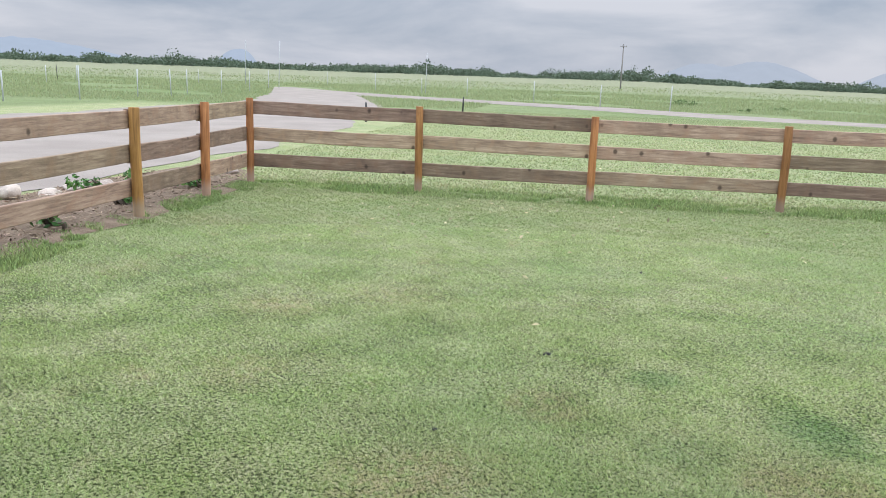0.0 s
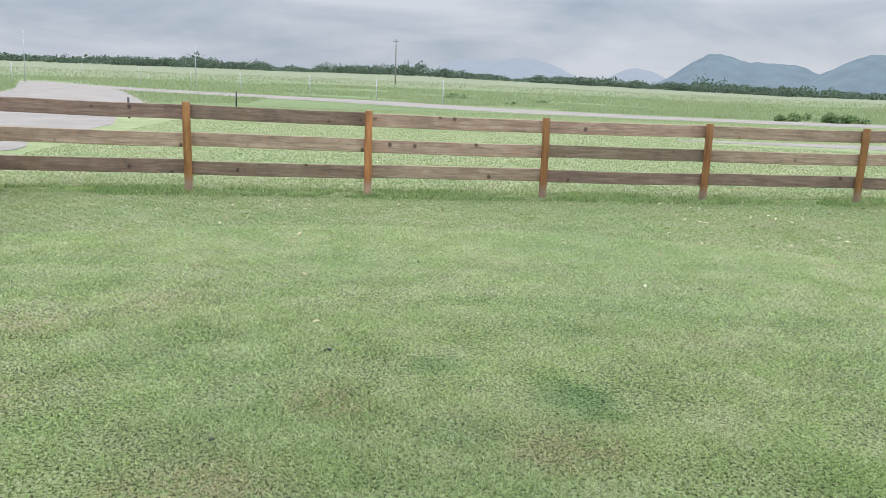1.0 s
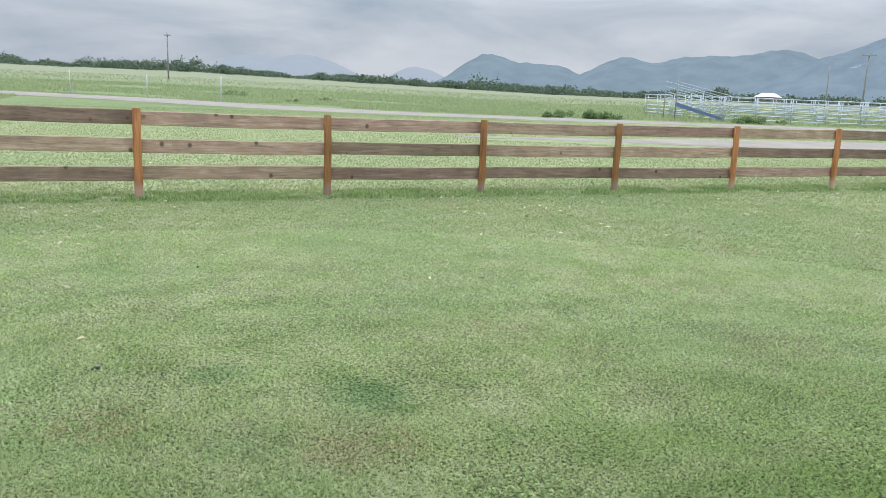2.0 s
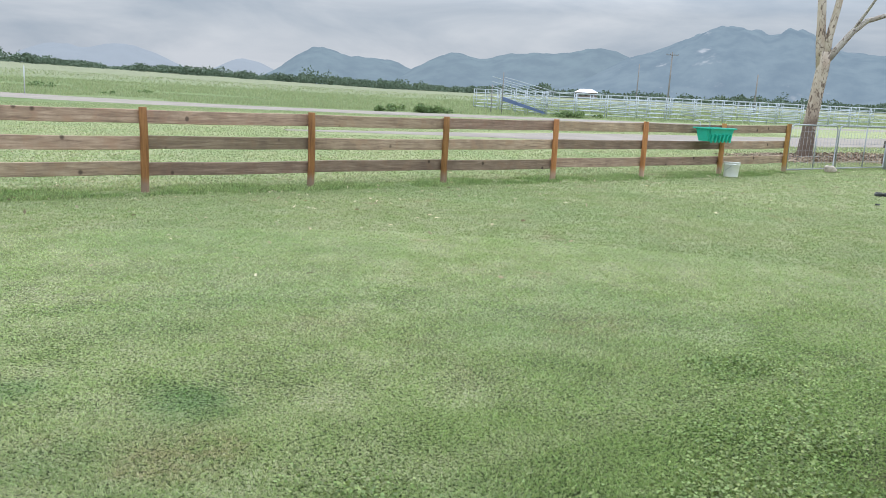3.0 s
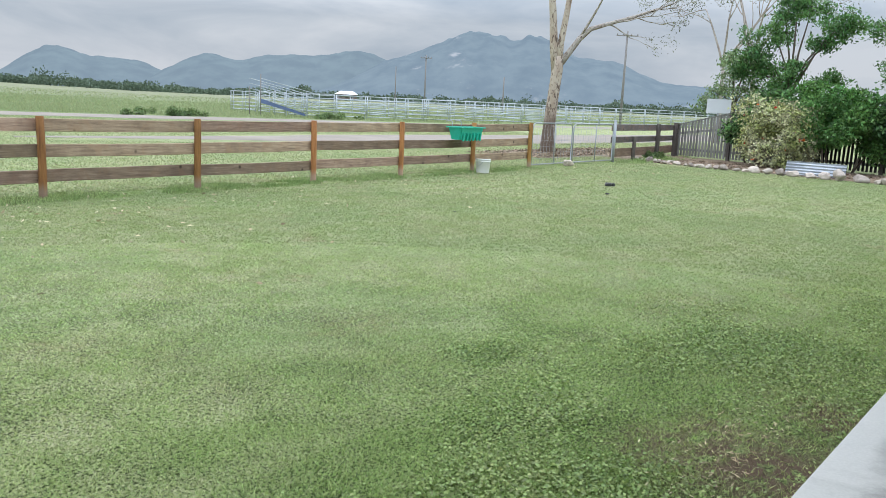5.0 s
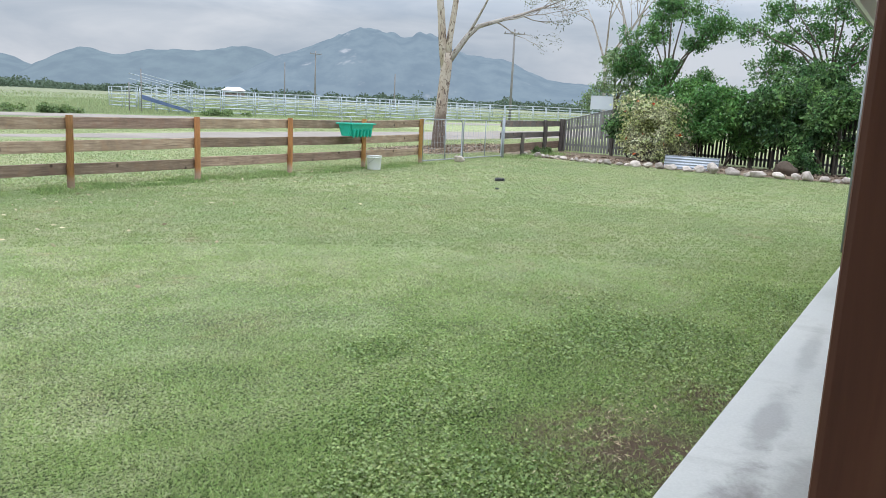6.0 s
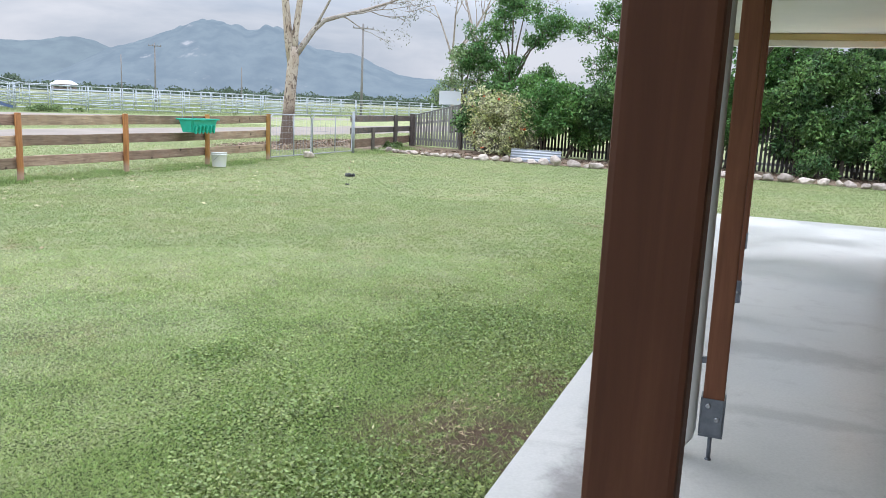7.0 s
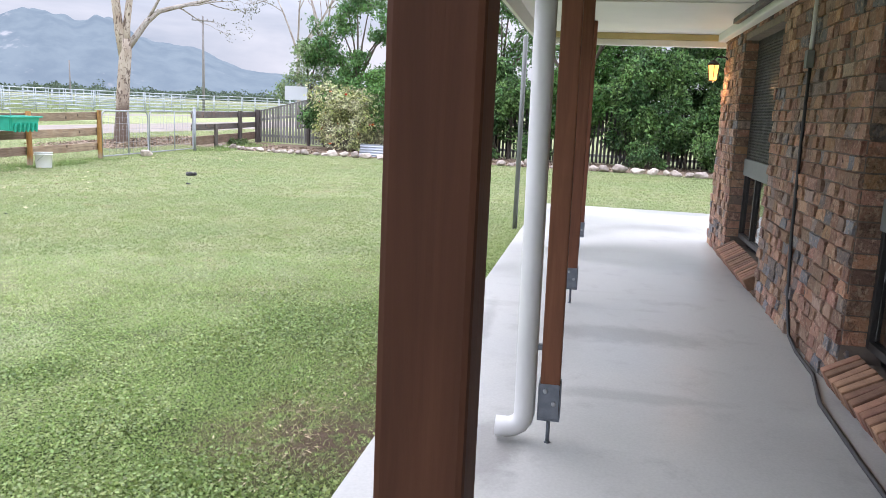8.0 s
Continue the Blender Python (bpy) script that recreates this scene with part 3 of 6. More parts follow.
def rock_mesh(name, seed, material, flat=0.65):
    bm = bmesh.new()
    bmesh.ops.create_icosphere(bm, subdivisions=3, radius=0.5)
    for k in range(7):
        d = Vector((math.sin(seed * 3 + k * 2.4), math.cos(seed * 5 + k * 1.9), 0.9 * math.sin(seed + k * 1.3))).normalized()
        for v in bm.verts:
            over = v.co.dot(d) - 0.36
            if over > 0:
                v.co -= d * over * 0.9
    for v in bm.verts:
        k = 1 + 0.40 * noise.noise(v.co * 1.7 + Vector((seed * 5.1, seed, 0))) + 0.14 * noise.noise(v.co * 5 + Vector((0, seed * 3, 0)))
        v.co = Vector((v.co.x * k * 1.15, v.co.y * k * 0.9, v.co.z * k * flat))
    low = min(v.co.z for v in bm.verts)
    for v in bm.verts:
        v.co.z -= low + 0.06
    me = bpy.data.meshes.new(name)
    bm.to_mesh(me)
    bm.free()
    me.materials.append(material)
    me.polygons.foreach_set("use_smooth", [True] * len(me.polygons))
    return me


# ---- ground ----


def ground_height(x, y):
    """Flat lawn; the paddock climbs very gently to the far woods, a little more to the north-west."""
    r = math.hypot(x, y)
    az = math.degrees(math.atan2(x, y))
    t = min(max((r - 45) / 255, 0), 1)
    lean = min(max((30 - az) / 25, 0), 1)
    far = 1.4 + 2.9 * lean
    return far * t * (0.35 + 0.65 * t) + (0.10 * noise.noise(Vector((x, y, 0)) * 0.05) * min(max((r - 30) / 40, 0), 1))


def build_ground():
    radii = [0.0, 2, 4, 6, 9, 12, 16, 20, 25, 30, 36, 43, 50, 60, 72, 86, 102, 120, 145, 175, 210, 250, 300, 380, 520, 800, 1400, 2400, 3600, 4600]
    n = 144
    co = [(0.0, 0.0, 0.0)]
    for r in radii[1:]:
        for j in range(n):
            a = 2 * math.pi * j / n
            x, y = r * math.sin(a), r * math.cos(a)
            co.append((x, y, ground_height(x, y)))
    me = bpy.data.meshes.new("ground")
    faces = [(0, 1 + (j + 1) % n, 1 + j) for j in range(n)]
    for k in range(len(radii) - 2):
        a, b = 1 + k * n, 1 + (k + 1) * n
        faces += [(a + j, a + (j + 1) % n, b + (j + 1) % n, b + j) for j in range(n)]
    me.from_pydata(co, [], faces)
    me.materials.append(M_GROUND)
    me.polygons.foreach_set("use_smooth", [True] * len(me.polygons))
    return tagged(new("ground", me), "mown green lawn running out into flat paddock", "ground", kind="structure")


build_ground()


def ribbon(name, pts, widths, material, lift, label, category="road", seed=1):
    """A track with uneven edges that lies on the ground."""
    P = [Vector((*p, 0)) for p in pts]
    fine, wid = [], []
    for k in range(len(P) - 1):
        steps = max(2, int((P[k + 1] - P[k]).length / 0.7))
        p0, p1, p2, p3 = P[max(k - 1, 0)], P[k], P[k + 1], P[min(k + 2, len(P) - 1)]
        for j in range(steps):
            t = j / steps
            fine.append(0.5 * (2 * p1 + (p2 - p0) * t + (2 * p0 - 5 * p1 + 4 * p2 - p3) * t * t + (3 * p1 - p0 - 3 * p2 + p3) * t ** 3))
            wid.append(widths[k] + (widths[k + 1] - widths[k]) * t)
    bm = bmesh.new()
    rows = []
    for k, p in enumerate(fine):
        d = (fine[min(k + 1, len(fine) - 1)] - fine[max(k - 1, 0)]).normalized()
        s = Vector((d.y, -d.x, 0))
        row = []
        for j in range(7):
            u = -1 + j / 3
            w = wid[k] / 2
            if j in (0, 6):
                w += w * 0.16 * noise.noise(p * 0.35 + Vector((0, 0, seed + j))) + 0.16 * noise.noise(p * 2.1 + Vector((0, 0, seed * 2 + j)))
            q = p + s * u * w
            row.append(bm.verts.new((q.x, q.y, ground_height(q.x, q.y) + (lift if 0 < j < 6 else lift * 0.3))))
        rows.append(row)
    for a, b in zip(rows, rows[1:]):
        for j in range(6):
            bm.faces.new((a[j], a[j + 1], b[j + 1], b[j])).smooth = True
    ob = part(name, bm, material)
    return tagged(ob, label, category, kind="structure")


DRIVE = ((-11.5, -8, 11.4), (-11.5, 4, 11.2), (-11.5, 14, 11.0), (-11.7, 22, 11.2), (-13.0, 33, 10.2), (-14.4, 44, 8.2), (-20.0, 62, 7.6), (-25.5, 74, 5.5), (-31, 85, 3.0))
TRACK = ((-31, 85, 2.5), (-23, 74, 5.5), (-17, 68, 6.5), (-9.8, 63.9, 6.5), (0.2, 57.4, 6.5), (8.7, 49.6, 6.0), (16.9, 44.4, 4.8), (26, 41.0, 4.4), (36, 38.6, 4.0), (48, 36, 3.6), (64, 32.5, 3.5), (95, 27, 4))
ribbon("road", [p[:2] for p in DRIVE], [p[2] for p in DRIVE], M_GRAVEL, 0.03, "pale gravel driveway beside the timber fence")
ribbon("road", [p[:2] for p in TRACK], [p[2] for p in TRACK], M_GRAVEL, 0.035, "pale gravel track crossing the paddock", seed=7)
ribbon("road", [(11, 23.6), (16, 22.8), (22, 21.6), (28, 20.9), (36, 20.2), (50, 19.5), (75, 18), (120, 16)], [0.3, 1.6, 4.6, 6.4, 6.6, 6.0, 6, 7], M_GRAVEL, 0.03, "pale gravel track behind the yard gate", seed=13)
ribbon("soil", [(-4.75, -3), (-4.75, 3), (-4.8, 7), (-4.85, 10), (-5.0, 12.2)], [2.1, 2.1, 2.2, 2.0, 1.0], M_SOIL, 0.02, "bare soil with dry litter along the fence", "soil", 21)
ribbon("soil", [(26.8, 11.6), (26.2, 9.4), (25.2, 5), (24.7, 0), (24.0, -5), (23.2, -12)], [4.0, 4.2, 3.6, 3.4, 3.4, 3.4], M_SOIL, 0.03, "garden bed soil with leaf litter", "soil", 25)
ribbon("soil", [(21.5, 13.0), (24.5, 13.6), (27.5, 13.2), (30.5, 13.0)], [2.2, 3.4, 3.4, 2.6], M_SOIL, 0.02, "leaf litter under the gum tree", "soil", 31)

# ---- backdrop hills ----


def hill(name, bumps, dist, material, label, depth=700.0, wild=0.10):
    """A range of hills: bumps are (bearing, half width in degrees, height in degrees over the eye)."""
    a0 = min(b[0] - b[1] * 2.2 for b in bumps)
    a1 = max(b[0] + b[1] * 2.2 for b in bumps)
    n, rows = int((a1 - a0) * 7), 14
    bm = bmesh.new()
    grid = []
    for i in range(n + 1):
        az = a0 + (a1 - a0) * i / n
        h = 0.0
        for c, w, e in bumps:
            h += (e * math.exp(-0.7 * ((az - c) / w) ** 2)) ** 5
        h = h ** 0.2
        top = math.tan(radians(h)) * dist
        col = []
        for j in range(rows + 1):
            u = j / rows
            rise = math.sin(min(u * 1.25, 1) * math.pi / 2) if u < 0.8 else 1.0 - (u - 0.8) * 2
            r = dist - depth * (1 - u)
            q = Vector((az * 0.35, u * 3, dist * 0.01))
            z = top * rise * (1 + wild * (noise.noise(q * 2) + 0.5 * noise.noise(q * 5)) * (1.0 if u < 0.75 else 0.45))
            col.append(bm.verts.new((r * math.sin(radians(az)), r * math.cos(radians(az)), max(z, 0) + (0 if u > 0.02 else -20))))
        grid.append(col)
    for a, b in zip(grid, grid[1:]):
        for j in range(rows):
            bm.faces.new((a[j], b[j], b[j + 1], a[j + 1])).smooth = True
    bmesh.ops.recalc_face_normals(bm, faces=bm.faces)
    return tagged(part(name, bm, material), label, "hill", kind="structure")


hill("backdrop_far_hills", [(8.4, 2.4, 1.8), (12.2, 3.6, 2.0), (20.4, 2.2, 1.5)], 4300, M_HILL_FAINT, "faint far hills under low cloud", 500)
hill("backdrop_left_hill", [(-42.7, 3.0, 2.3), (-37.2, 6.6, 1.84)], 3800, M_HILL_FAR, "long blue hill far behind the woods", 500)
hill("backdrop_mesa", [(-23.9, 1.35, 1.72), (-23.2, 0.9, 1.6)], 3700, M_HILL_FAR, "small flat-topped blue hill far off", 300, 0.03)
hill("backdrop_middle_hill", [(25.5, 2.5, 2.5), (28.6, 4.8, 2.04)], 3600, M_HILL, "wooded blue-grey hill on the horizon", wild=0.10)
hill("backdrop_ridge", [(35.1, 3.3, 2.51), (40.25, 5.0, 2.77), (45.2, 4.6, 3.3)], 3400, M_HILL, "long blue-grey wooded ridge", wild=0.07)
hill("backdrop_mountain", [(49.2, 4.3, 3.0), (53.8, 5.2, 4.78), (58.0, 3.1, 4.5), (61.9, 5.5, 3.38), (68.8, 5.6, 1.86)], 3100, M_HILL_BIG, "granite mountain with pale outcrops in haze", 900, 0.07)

# ---- timber rail fences ----
FENCE_Y, FENCE_X = 10.37, -3.80
POST_TOP = 1.095


def round_post(name, radius, height, material, seed=0, n=14):
    pts = [(0.004 * math.sin(k * 1.7 + seed), 0.004 * math.cos(k * 2.1 + seed), z) for k, z in enumerate((-0.2, 0.0, height * 0.3, height * 0.65, height - 0.004, height))]
    pts[-1] = (pts[-2][0], pts[-2][1], height)
    bm = tubed(pts, [radius * 1.03, radius * 1.02, radius, radius * 0.99, radius * 0.98, radius * 0.95], n, 0.10)
    bm.normal_update()
    for f in bm.faces:
        if f.normal.z > 0.5:
            f.smooth = False
            for e in f.edges:
                e.smooth = False
    return part(name, bm, material)


def rail_board(name, length, height, thick, material, seed=0):
    """A sawn board along x, slightly bowed and worn."""
    bm = bmesh.new()
    steps = 14
    rows = []
    for k in range(steps + 1):
        x = length * k / steps
        bow = 0.006 * noise.noise(Vector((x * 0.9, seed * 3.3, 0))) - 0.004 * math.sin(math.pi * k / steps)
        out = 0.006 * noise.noise(Vector((x * 0.7, seed * 1.9, 5)))
        e = 0.006
        ring = []
        for dy, dz in ((-1, -1), (1, -1), (1, 1), (-1, 1)):
            for fy, fz in (((0, e), (e, 0)) if dy * dz > 0 else ((e, 0), (0, e))):
                wob = 0.003 * noise.noise(Vector((x * 6, dz * 3 + seed, dy)))
                ring.append(bm.verts.new((x, out + dy * (thick / 2 - fy), bow + dz * (height / 2 - fz) + wob)))
        rows.append(ring)
    for a, b in zip(rows, rows[1:]):
        for j in range(8):
            bm.faces.new((a[j], b[j], b[(j + 1) % 8], a[(j + 1) % 8]))
    bm.faces.new(rows[0])
    bm.faces.new(list(reversed(rows[-1])))
    bmesh.ops.recalc_face_normals(bm, faces=bm.faces)
    return part(name, bm, material)


RAIL_Z = (0.975, 0.64, 0.30)
BACK_POSTS = ((-3.83, 1.20), (-1.38, 1.17), (0.97, 1.125), (3.41, 1.10), (5.76, 1.09), (8.14, 1.085), (10.55, 1.09), (12.93, 1.095), (15.38, 1.10), (17.80, 1.13))
SIDE_POSTS = ((1.46, 1.17), (3.04, 1.145), (5.40, 1.12), (7.8, 1.10), (10.2, 1.10))


def span(a, b, out, z):
    """Hangs a board of 2.9 m between two posts (place, height), at the share z of a usual post."""
    (x0, h0), (x1, h1) = a, b
    z0, z1 = z * h0 / POST_TOP, z * h1 / POST_TOP
    ln = x1 - x0 + 0.05
    m = pose(x0 - 0.025, out, z0 + random.uniform(-0.008, 0.008), 0, -math.degrees(math.atan2(z1 - z0, ln)) + random.uniform(-0.2, 0.2), 0)
    return m @ Matrix.Diagonal((ln / 2.9, 1, (h0 + h1) / 2 / POST_TOP, 1))


def rail_fence(m, label, posts, corner, out, radius, height, seed):
    f = thing("rail_fence", m, label, "fence")
    kinds = [round_post("post", radius, POST_TOP, M_POST, s + seed) for s in range(3)]
    boards = [rail_board("rail", 2.9, height, 0.042, M_RAIL, s + seed) for s in range(5)]
    for k, (x, h) in enumerate(posts):
        q = pose(x, 0, 0, random.uniform(-0.6, 0.6), random.uniform(-0.9, 0.4), random.uniform(0, 360)) @ Matrix.Diagonal((1, 1, h / POST_TOP, 1))
        if k < 3:
            kinds[k].parent, kinds[k].matrix_local = f, q
        else:
            share("post", kinds[k % 3], f, q)
    n = 0
    line = ([corner] if corner else []) + list(posts)
    for k, (a, b) in enumerate(zip(line, line[1:])):
        for z in RAIL_Z:
            q = span(a, b, out + 0.002 * (k % 2), z)
            if n < 5:
                boards[n].parent, boards[n].matrix_local = f, q
            else:
                share("rail", boards[random.randrange(5)], f, q)
            n += 1
    return f


rail_fence(pose(0, FENCE_Y, 0), "timber rail fence with orange posts and grey-brown boards", BACK_POSTS, None, 0.075, 0.052, 0.172, 0)
rail_fence(pose(FENCE_X, FENCE_Y, 0, 0, 0, -90), "weathered timber rail fence along the driveway", SIDE_POSTS, (0.06, 1.20), -0.078, 0.056, 0.178, 5)


def farm_gate(x0, x1):
    """A galvanised tube gate with rounded upper corners and a wire-mesh filling."""
    g = thing("farm_gate", pose(0, FENCE_Y + 0.03, 0), "closed galvanised tube gate with wire mesh filling", "gate", "yard gates")
    w, top, low = x1 - x0, 1.12, 0.07
    arc = [(x0 + 0.14 - 0.14 * math.cos(a), 0, top - 0.14 + 0.14 * math.sin(a)) for a in (0, 0.4, 0.8, 1.2, math.pi / 2)]
    arc2 = [(x1 - (p[0] - x0), 0, p[2]) for p in reversed(arc)]
    part("gate_frame", tubed([(x0, 0, low), *arc, *arc2, (x1, 0, low), (x0, 0, low + 0.001)], 0.017, 8), M_GALV, g)
    part("gate_bar", tubed([(x0 + w * 0.55, 0, low), (x0 + w * 0.55, 0, top)], 0.016, 6), M_GALV, g)
    bm = bmesh.new()
    for k in range(1, int(w / 0.15)):
        x = x0 + k * 0.15
        tube(bm, [(x, 0.012, low), (x, 0.012, top - 0.02)], 0.0028, 4)
    for k in range(1, 7):
        z = low + k * 0.15
        tube(bm, [(x0, 0.014, z), (x1, 0.014, z)], 0.0028, 4)
    part("wire_mesh", bm, M_GALV, g)
    return g


farm_gate(17.95, 19.98)
farm_gate(20.06, 22.45)


def gate_post():
    g = thing("gate_post", pose(22.55, FENCE_Y + 0.03, 0), "galvanised steel gate post", "post")
    part("post", tubed([(0, 0, -0.2), (0, 0, 1.22)], 0.045, 12), M_GALV, g)
    part("cap", tubed([(0, 0, 1.22), (0, 0, 1.235), (0, 0, 1.25)], [0.048, 0.046, 0.02], 12), M_GALV, g)


gate_post()


def grey_fence():
    """The darker stretch of rail fence between gate and paling fence."""
    a, b = Vector((22.6, 10.42, 0)), Vector((28.55, 10.95, 0))
    ang = math.degrees(math.atan2(b.y - a.y, b.x - a.x))
    ln = (b - a).length
    f = thing("rail_fence", pose(a.x, a.y, 0, 0, 0, ang), "old grey rail fence beside the gate", "fence")
    posts = ((1.75, 0.75, 0.06), (4.05, 1.15, 0.075), (ln, 1.2, 0.08))
    for x, h, r in posts:
        p = round_post("post", r, h, M_OLD_POST, x)
        p.parent, p.matrix_local = f, pose(x, 0, 0)
    for z, hh in ((1.03, 0.2), (0.66, 0.18), (0.27, 0.26)):
        p = rail_board("rail", ln, hh, 0.045, M_OLD_RAIL if z > 0.4 else M_RAIL, z * 7)
        p.parent, p.matrix_local = f, pose(0, 0.09, z)


grey_fence()


def paling_fence():
    """Grey palings on two rails; the first bay is raked from low to full height."""
    a, b = Vector((28.62, 10.9, 0)), Vector((23.6, -12.0, 0))
    ang = math.degrees(math.atan2(b.y - a.y, b.x - a.x))
    ln = (b - a).length
    f = thing("paling_fence", pose(a.x, a.y, 0, 0, 0, ang), "grey timber paling fence with raked first bay", "fence")
    one = part("paling", boxed(-0.042, 0.042, -0.009, 0.009, 0.0, 1.0, 0.004), M_PALING, f)
    # For the stretch along the hedge, coloured as if in its shade.
    dark = part("paling", boxed(-0.036, 0.036, -0.009, 0.009, 0.0, 1.0, 0.004), M_SHADED_PALING, f)
    first = True

    def high(x):
        return 1.14 + 0.48 * min(x / 2.1, 1)

    n = int(ln / 0.122)
    for k in range(n):
        x = 0.10 + k * 0.122
        m = pose(x, 0.0, 0.06, 0, random.uniform(-0.6, 0.6), 0) @ Matrix.Diagonal((1, 1, high(x) - 0.06 + random.uniform(-0.012, 0.012), 1))
        if first:
            one.matrix_local, first = m, False
            dark.matrix_local = pose(ln - 0.05, 0, 0.06) @ Matrix.Diagonal((1, 1, 1.5, 1))
        else:
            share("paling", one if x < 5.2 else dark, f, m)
    for z0, z1 in ((0.28, 0.28), (0.84, 1.10)):
        part("rail", box(bmesh.new(), 0, 2.1, 0.012, 0.06, -0.04, 0.04, 0.005, Matrix.Translation((0, 0, z0)) @ pose(0, 0, 0, 0, -math.degrees(math.atan2(z1 - z0, 2.1)), 0)), M_PALING, f)
        part("rail", boxed(2.1, ln, 0.012, 0.06, z1 - 0.04, z1 + 0.04, 0.005), M_PALING, f)
    part("capping", box(bmesh.new(), 0, 2.14, -0.02, 0.03, -0.02, 0.02, 0.004, Matrix.Translation((0, 0, 1.15)) @ pose(0, 0, 0, 0, -math.degrees(math.atan2(0.48, 2.1)), 0)), M_PALING, f)
    for x in (0.02, 2.1, 4.6, 7.1, 9.6, 12.1, 14.6, 17.1, 19.6):
        part("post", boxed(x - 0.05, x + 0.05, -0.06, 0.05, -0.2, high(x) + 0.05, 0.008), M_OLD_POST, f)


paling_fence()

# ---- feeder, bucket, small things on the lawn ----


def feeder():
    g = thing("feed_trough", pose(14.76, FENCE_Y - 0.25, 0.745), "teal plastic feed trough hooked over the fence rail", "trough")
    bm = bmesh.new()
    L, top, low, h = 0.42, 0.19, 0.13, 0.27
    outer = [(-L * 0.9, -low, 0), (L * 0.9, -low, 0), (L * 0.9, low, 0), (-L * 0.9, low, 0)]
    rim = [(-L, -top, h), (L, -top, h), (L, top, h), (-L, top, h)]
    inner = [(-L + 0.02, -top + 0.02, h), (L - 0.02, -top + 0.02, h), (L - 0.02, top - 0.02, h), (-L + 0.02, top - 0.02, h)]
    floor = [(-L * 0.9 + 0.02, -low + 0.02, 0.02), (L * 0.9 - 0.02, -low + 0.02, 0.02), (L * 0.9 - 0.02, low - 0.02, 0.02), (-L * 0.9 + 0.02, low - 0.02, 0.02)]
    V = [[bm.verts.new(p) for p in ring] for ring in (outer, rim, inner, floor)]
    bm.faces.new(list(reversed(V[0])))
    bm.faces.new(V[3])
    for a, b in zip(V, V[1:]):
        for j in range(4):
            bm.faces.new((a[j], a[(j + 1) % 4], b[(j + 1) % 4], b[j]))
    bmesh.ops.bevel(bm, geom=[e for e in bm.edges if abs(e.verts[0].co.z - e.verts[1].co.z) > 0.1], offset=0.035, segments=3, affect="EDGES")
    bmesh.ops.recalc_face_normals(bm, faces=bm.faces)
    tub = part("tub", bm, M_TEAL, g)
    lip = bmesh.new()
    for y0, y1 in ((-top - 0.025, -top + 0.004), (top - 0.004, top + 0.025)):
        box(lip, -L - 0.025, L + 0.025, y0, y1, h - 0.022, h + 0.006, 0.006)
    for x0, x1 in ((-L - 0.025, -L + 0.004), (L - 0.004, L + 0.025)):
        box(lip, x0, x1, -top, top, h - 0.021, h + 0.005, 0.006)
    part("rim", lip, M_TEAL, tub)
    for k in range(6):
        x = -0.3 + k * 0.12
        part("rib", box(bmesh.new(), x - 0.018, x + 0.018, -low - 0.05, -low - 0.012, 0.0, h * 0.62, 0.006, pose(0, 0, 0, 8, 0, 0)), M_TEAL, tub)
    for x in (-0.26, 0.06):
        part("hook", tubed([(x, top, h - 0.03), (x, top, h + 0.10), (x, top + 0.04, h + 0.125), (x, top + 0.15, h + 0.125), (x, top + 0.17, h + 0.09)], 0.011, 6), M_GALV, g)


feeder()


def bucket():
    g = thing("bucket", pose(15.27, 9.98, 0.0, 0, 3, 40), "white plastic bucket standing on the lawn by the fence", "bucket")
    pail = part("pail", smooth_bm(lathe([(0.0, 0.012), (0.135, 0.012), (0.14, 0.0), (0.145, 0.01), (0.165, 0.30), (0.172, 0.30), (0.172, 0.315), (0.160, 0.315), (0.135, 0.03), (0.0, 0.03)])), M_BUCKET, g)
    part("rim", smooth_bm(lathe([(0.166, 0.255), (0.176, 0.257), (0.176, 0.272), (0.166, 0.274)])), M_BUCKET, pail)
    part("handle", tubed([(0.176 * math.cos(a), 0.176 * math.sin(a) - 0.03 * math.sin(a), 0.262 - 0.14 * math.sin(a)) for a in [math.pi * k / 12 for k in range(13)]], 0.004, 6), M_GALV, g, "thin wire handle")


def lathe(profile, n=28):
    bm = bmesh.new()
    rings = []
    for r, z in profile:
        rings.append([bm.verts.new((max(r, 0.0005) * math.cos(2 * math.pi * j / n), max(r, 0.0005) * math.sin(2 * math.pi * j / n), z)) for j in range(n)])
    for a, b in zip(rings, rings[1:]):
        for j in range(n):
            bm.faces.new((a[j], a[(j + 1) % n], b[(j + 1) % n], b[j]))
    bmesh.ops.recalc_face_normals(bm, faces=bm.faces)
    return bm


def smooth_bm(bm):
    for f in bm.faces:
        f.smooth = True
    return bm


bucket()

ROCKS = [rock_mesh("rock", s, M_ROCK) for s in range(5)]


def rock(x, y, size, k, label, group, z=0.0):
    ob = tagged(new("rock", ROCKS[k % 5]), label, "rock", group)
    ob.matrix_world = pose(x, y, z, random.uniform(-8, 8), random.uniform(-8, 8), random.uniform(0, 360)) @ Matrix.Diagonal((size, size, size * random.uniform(0.85, 1.2), 1))
    return ob


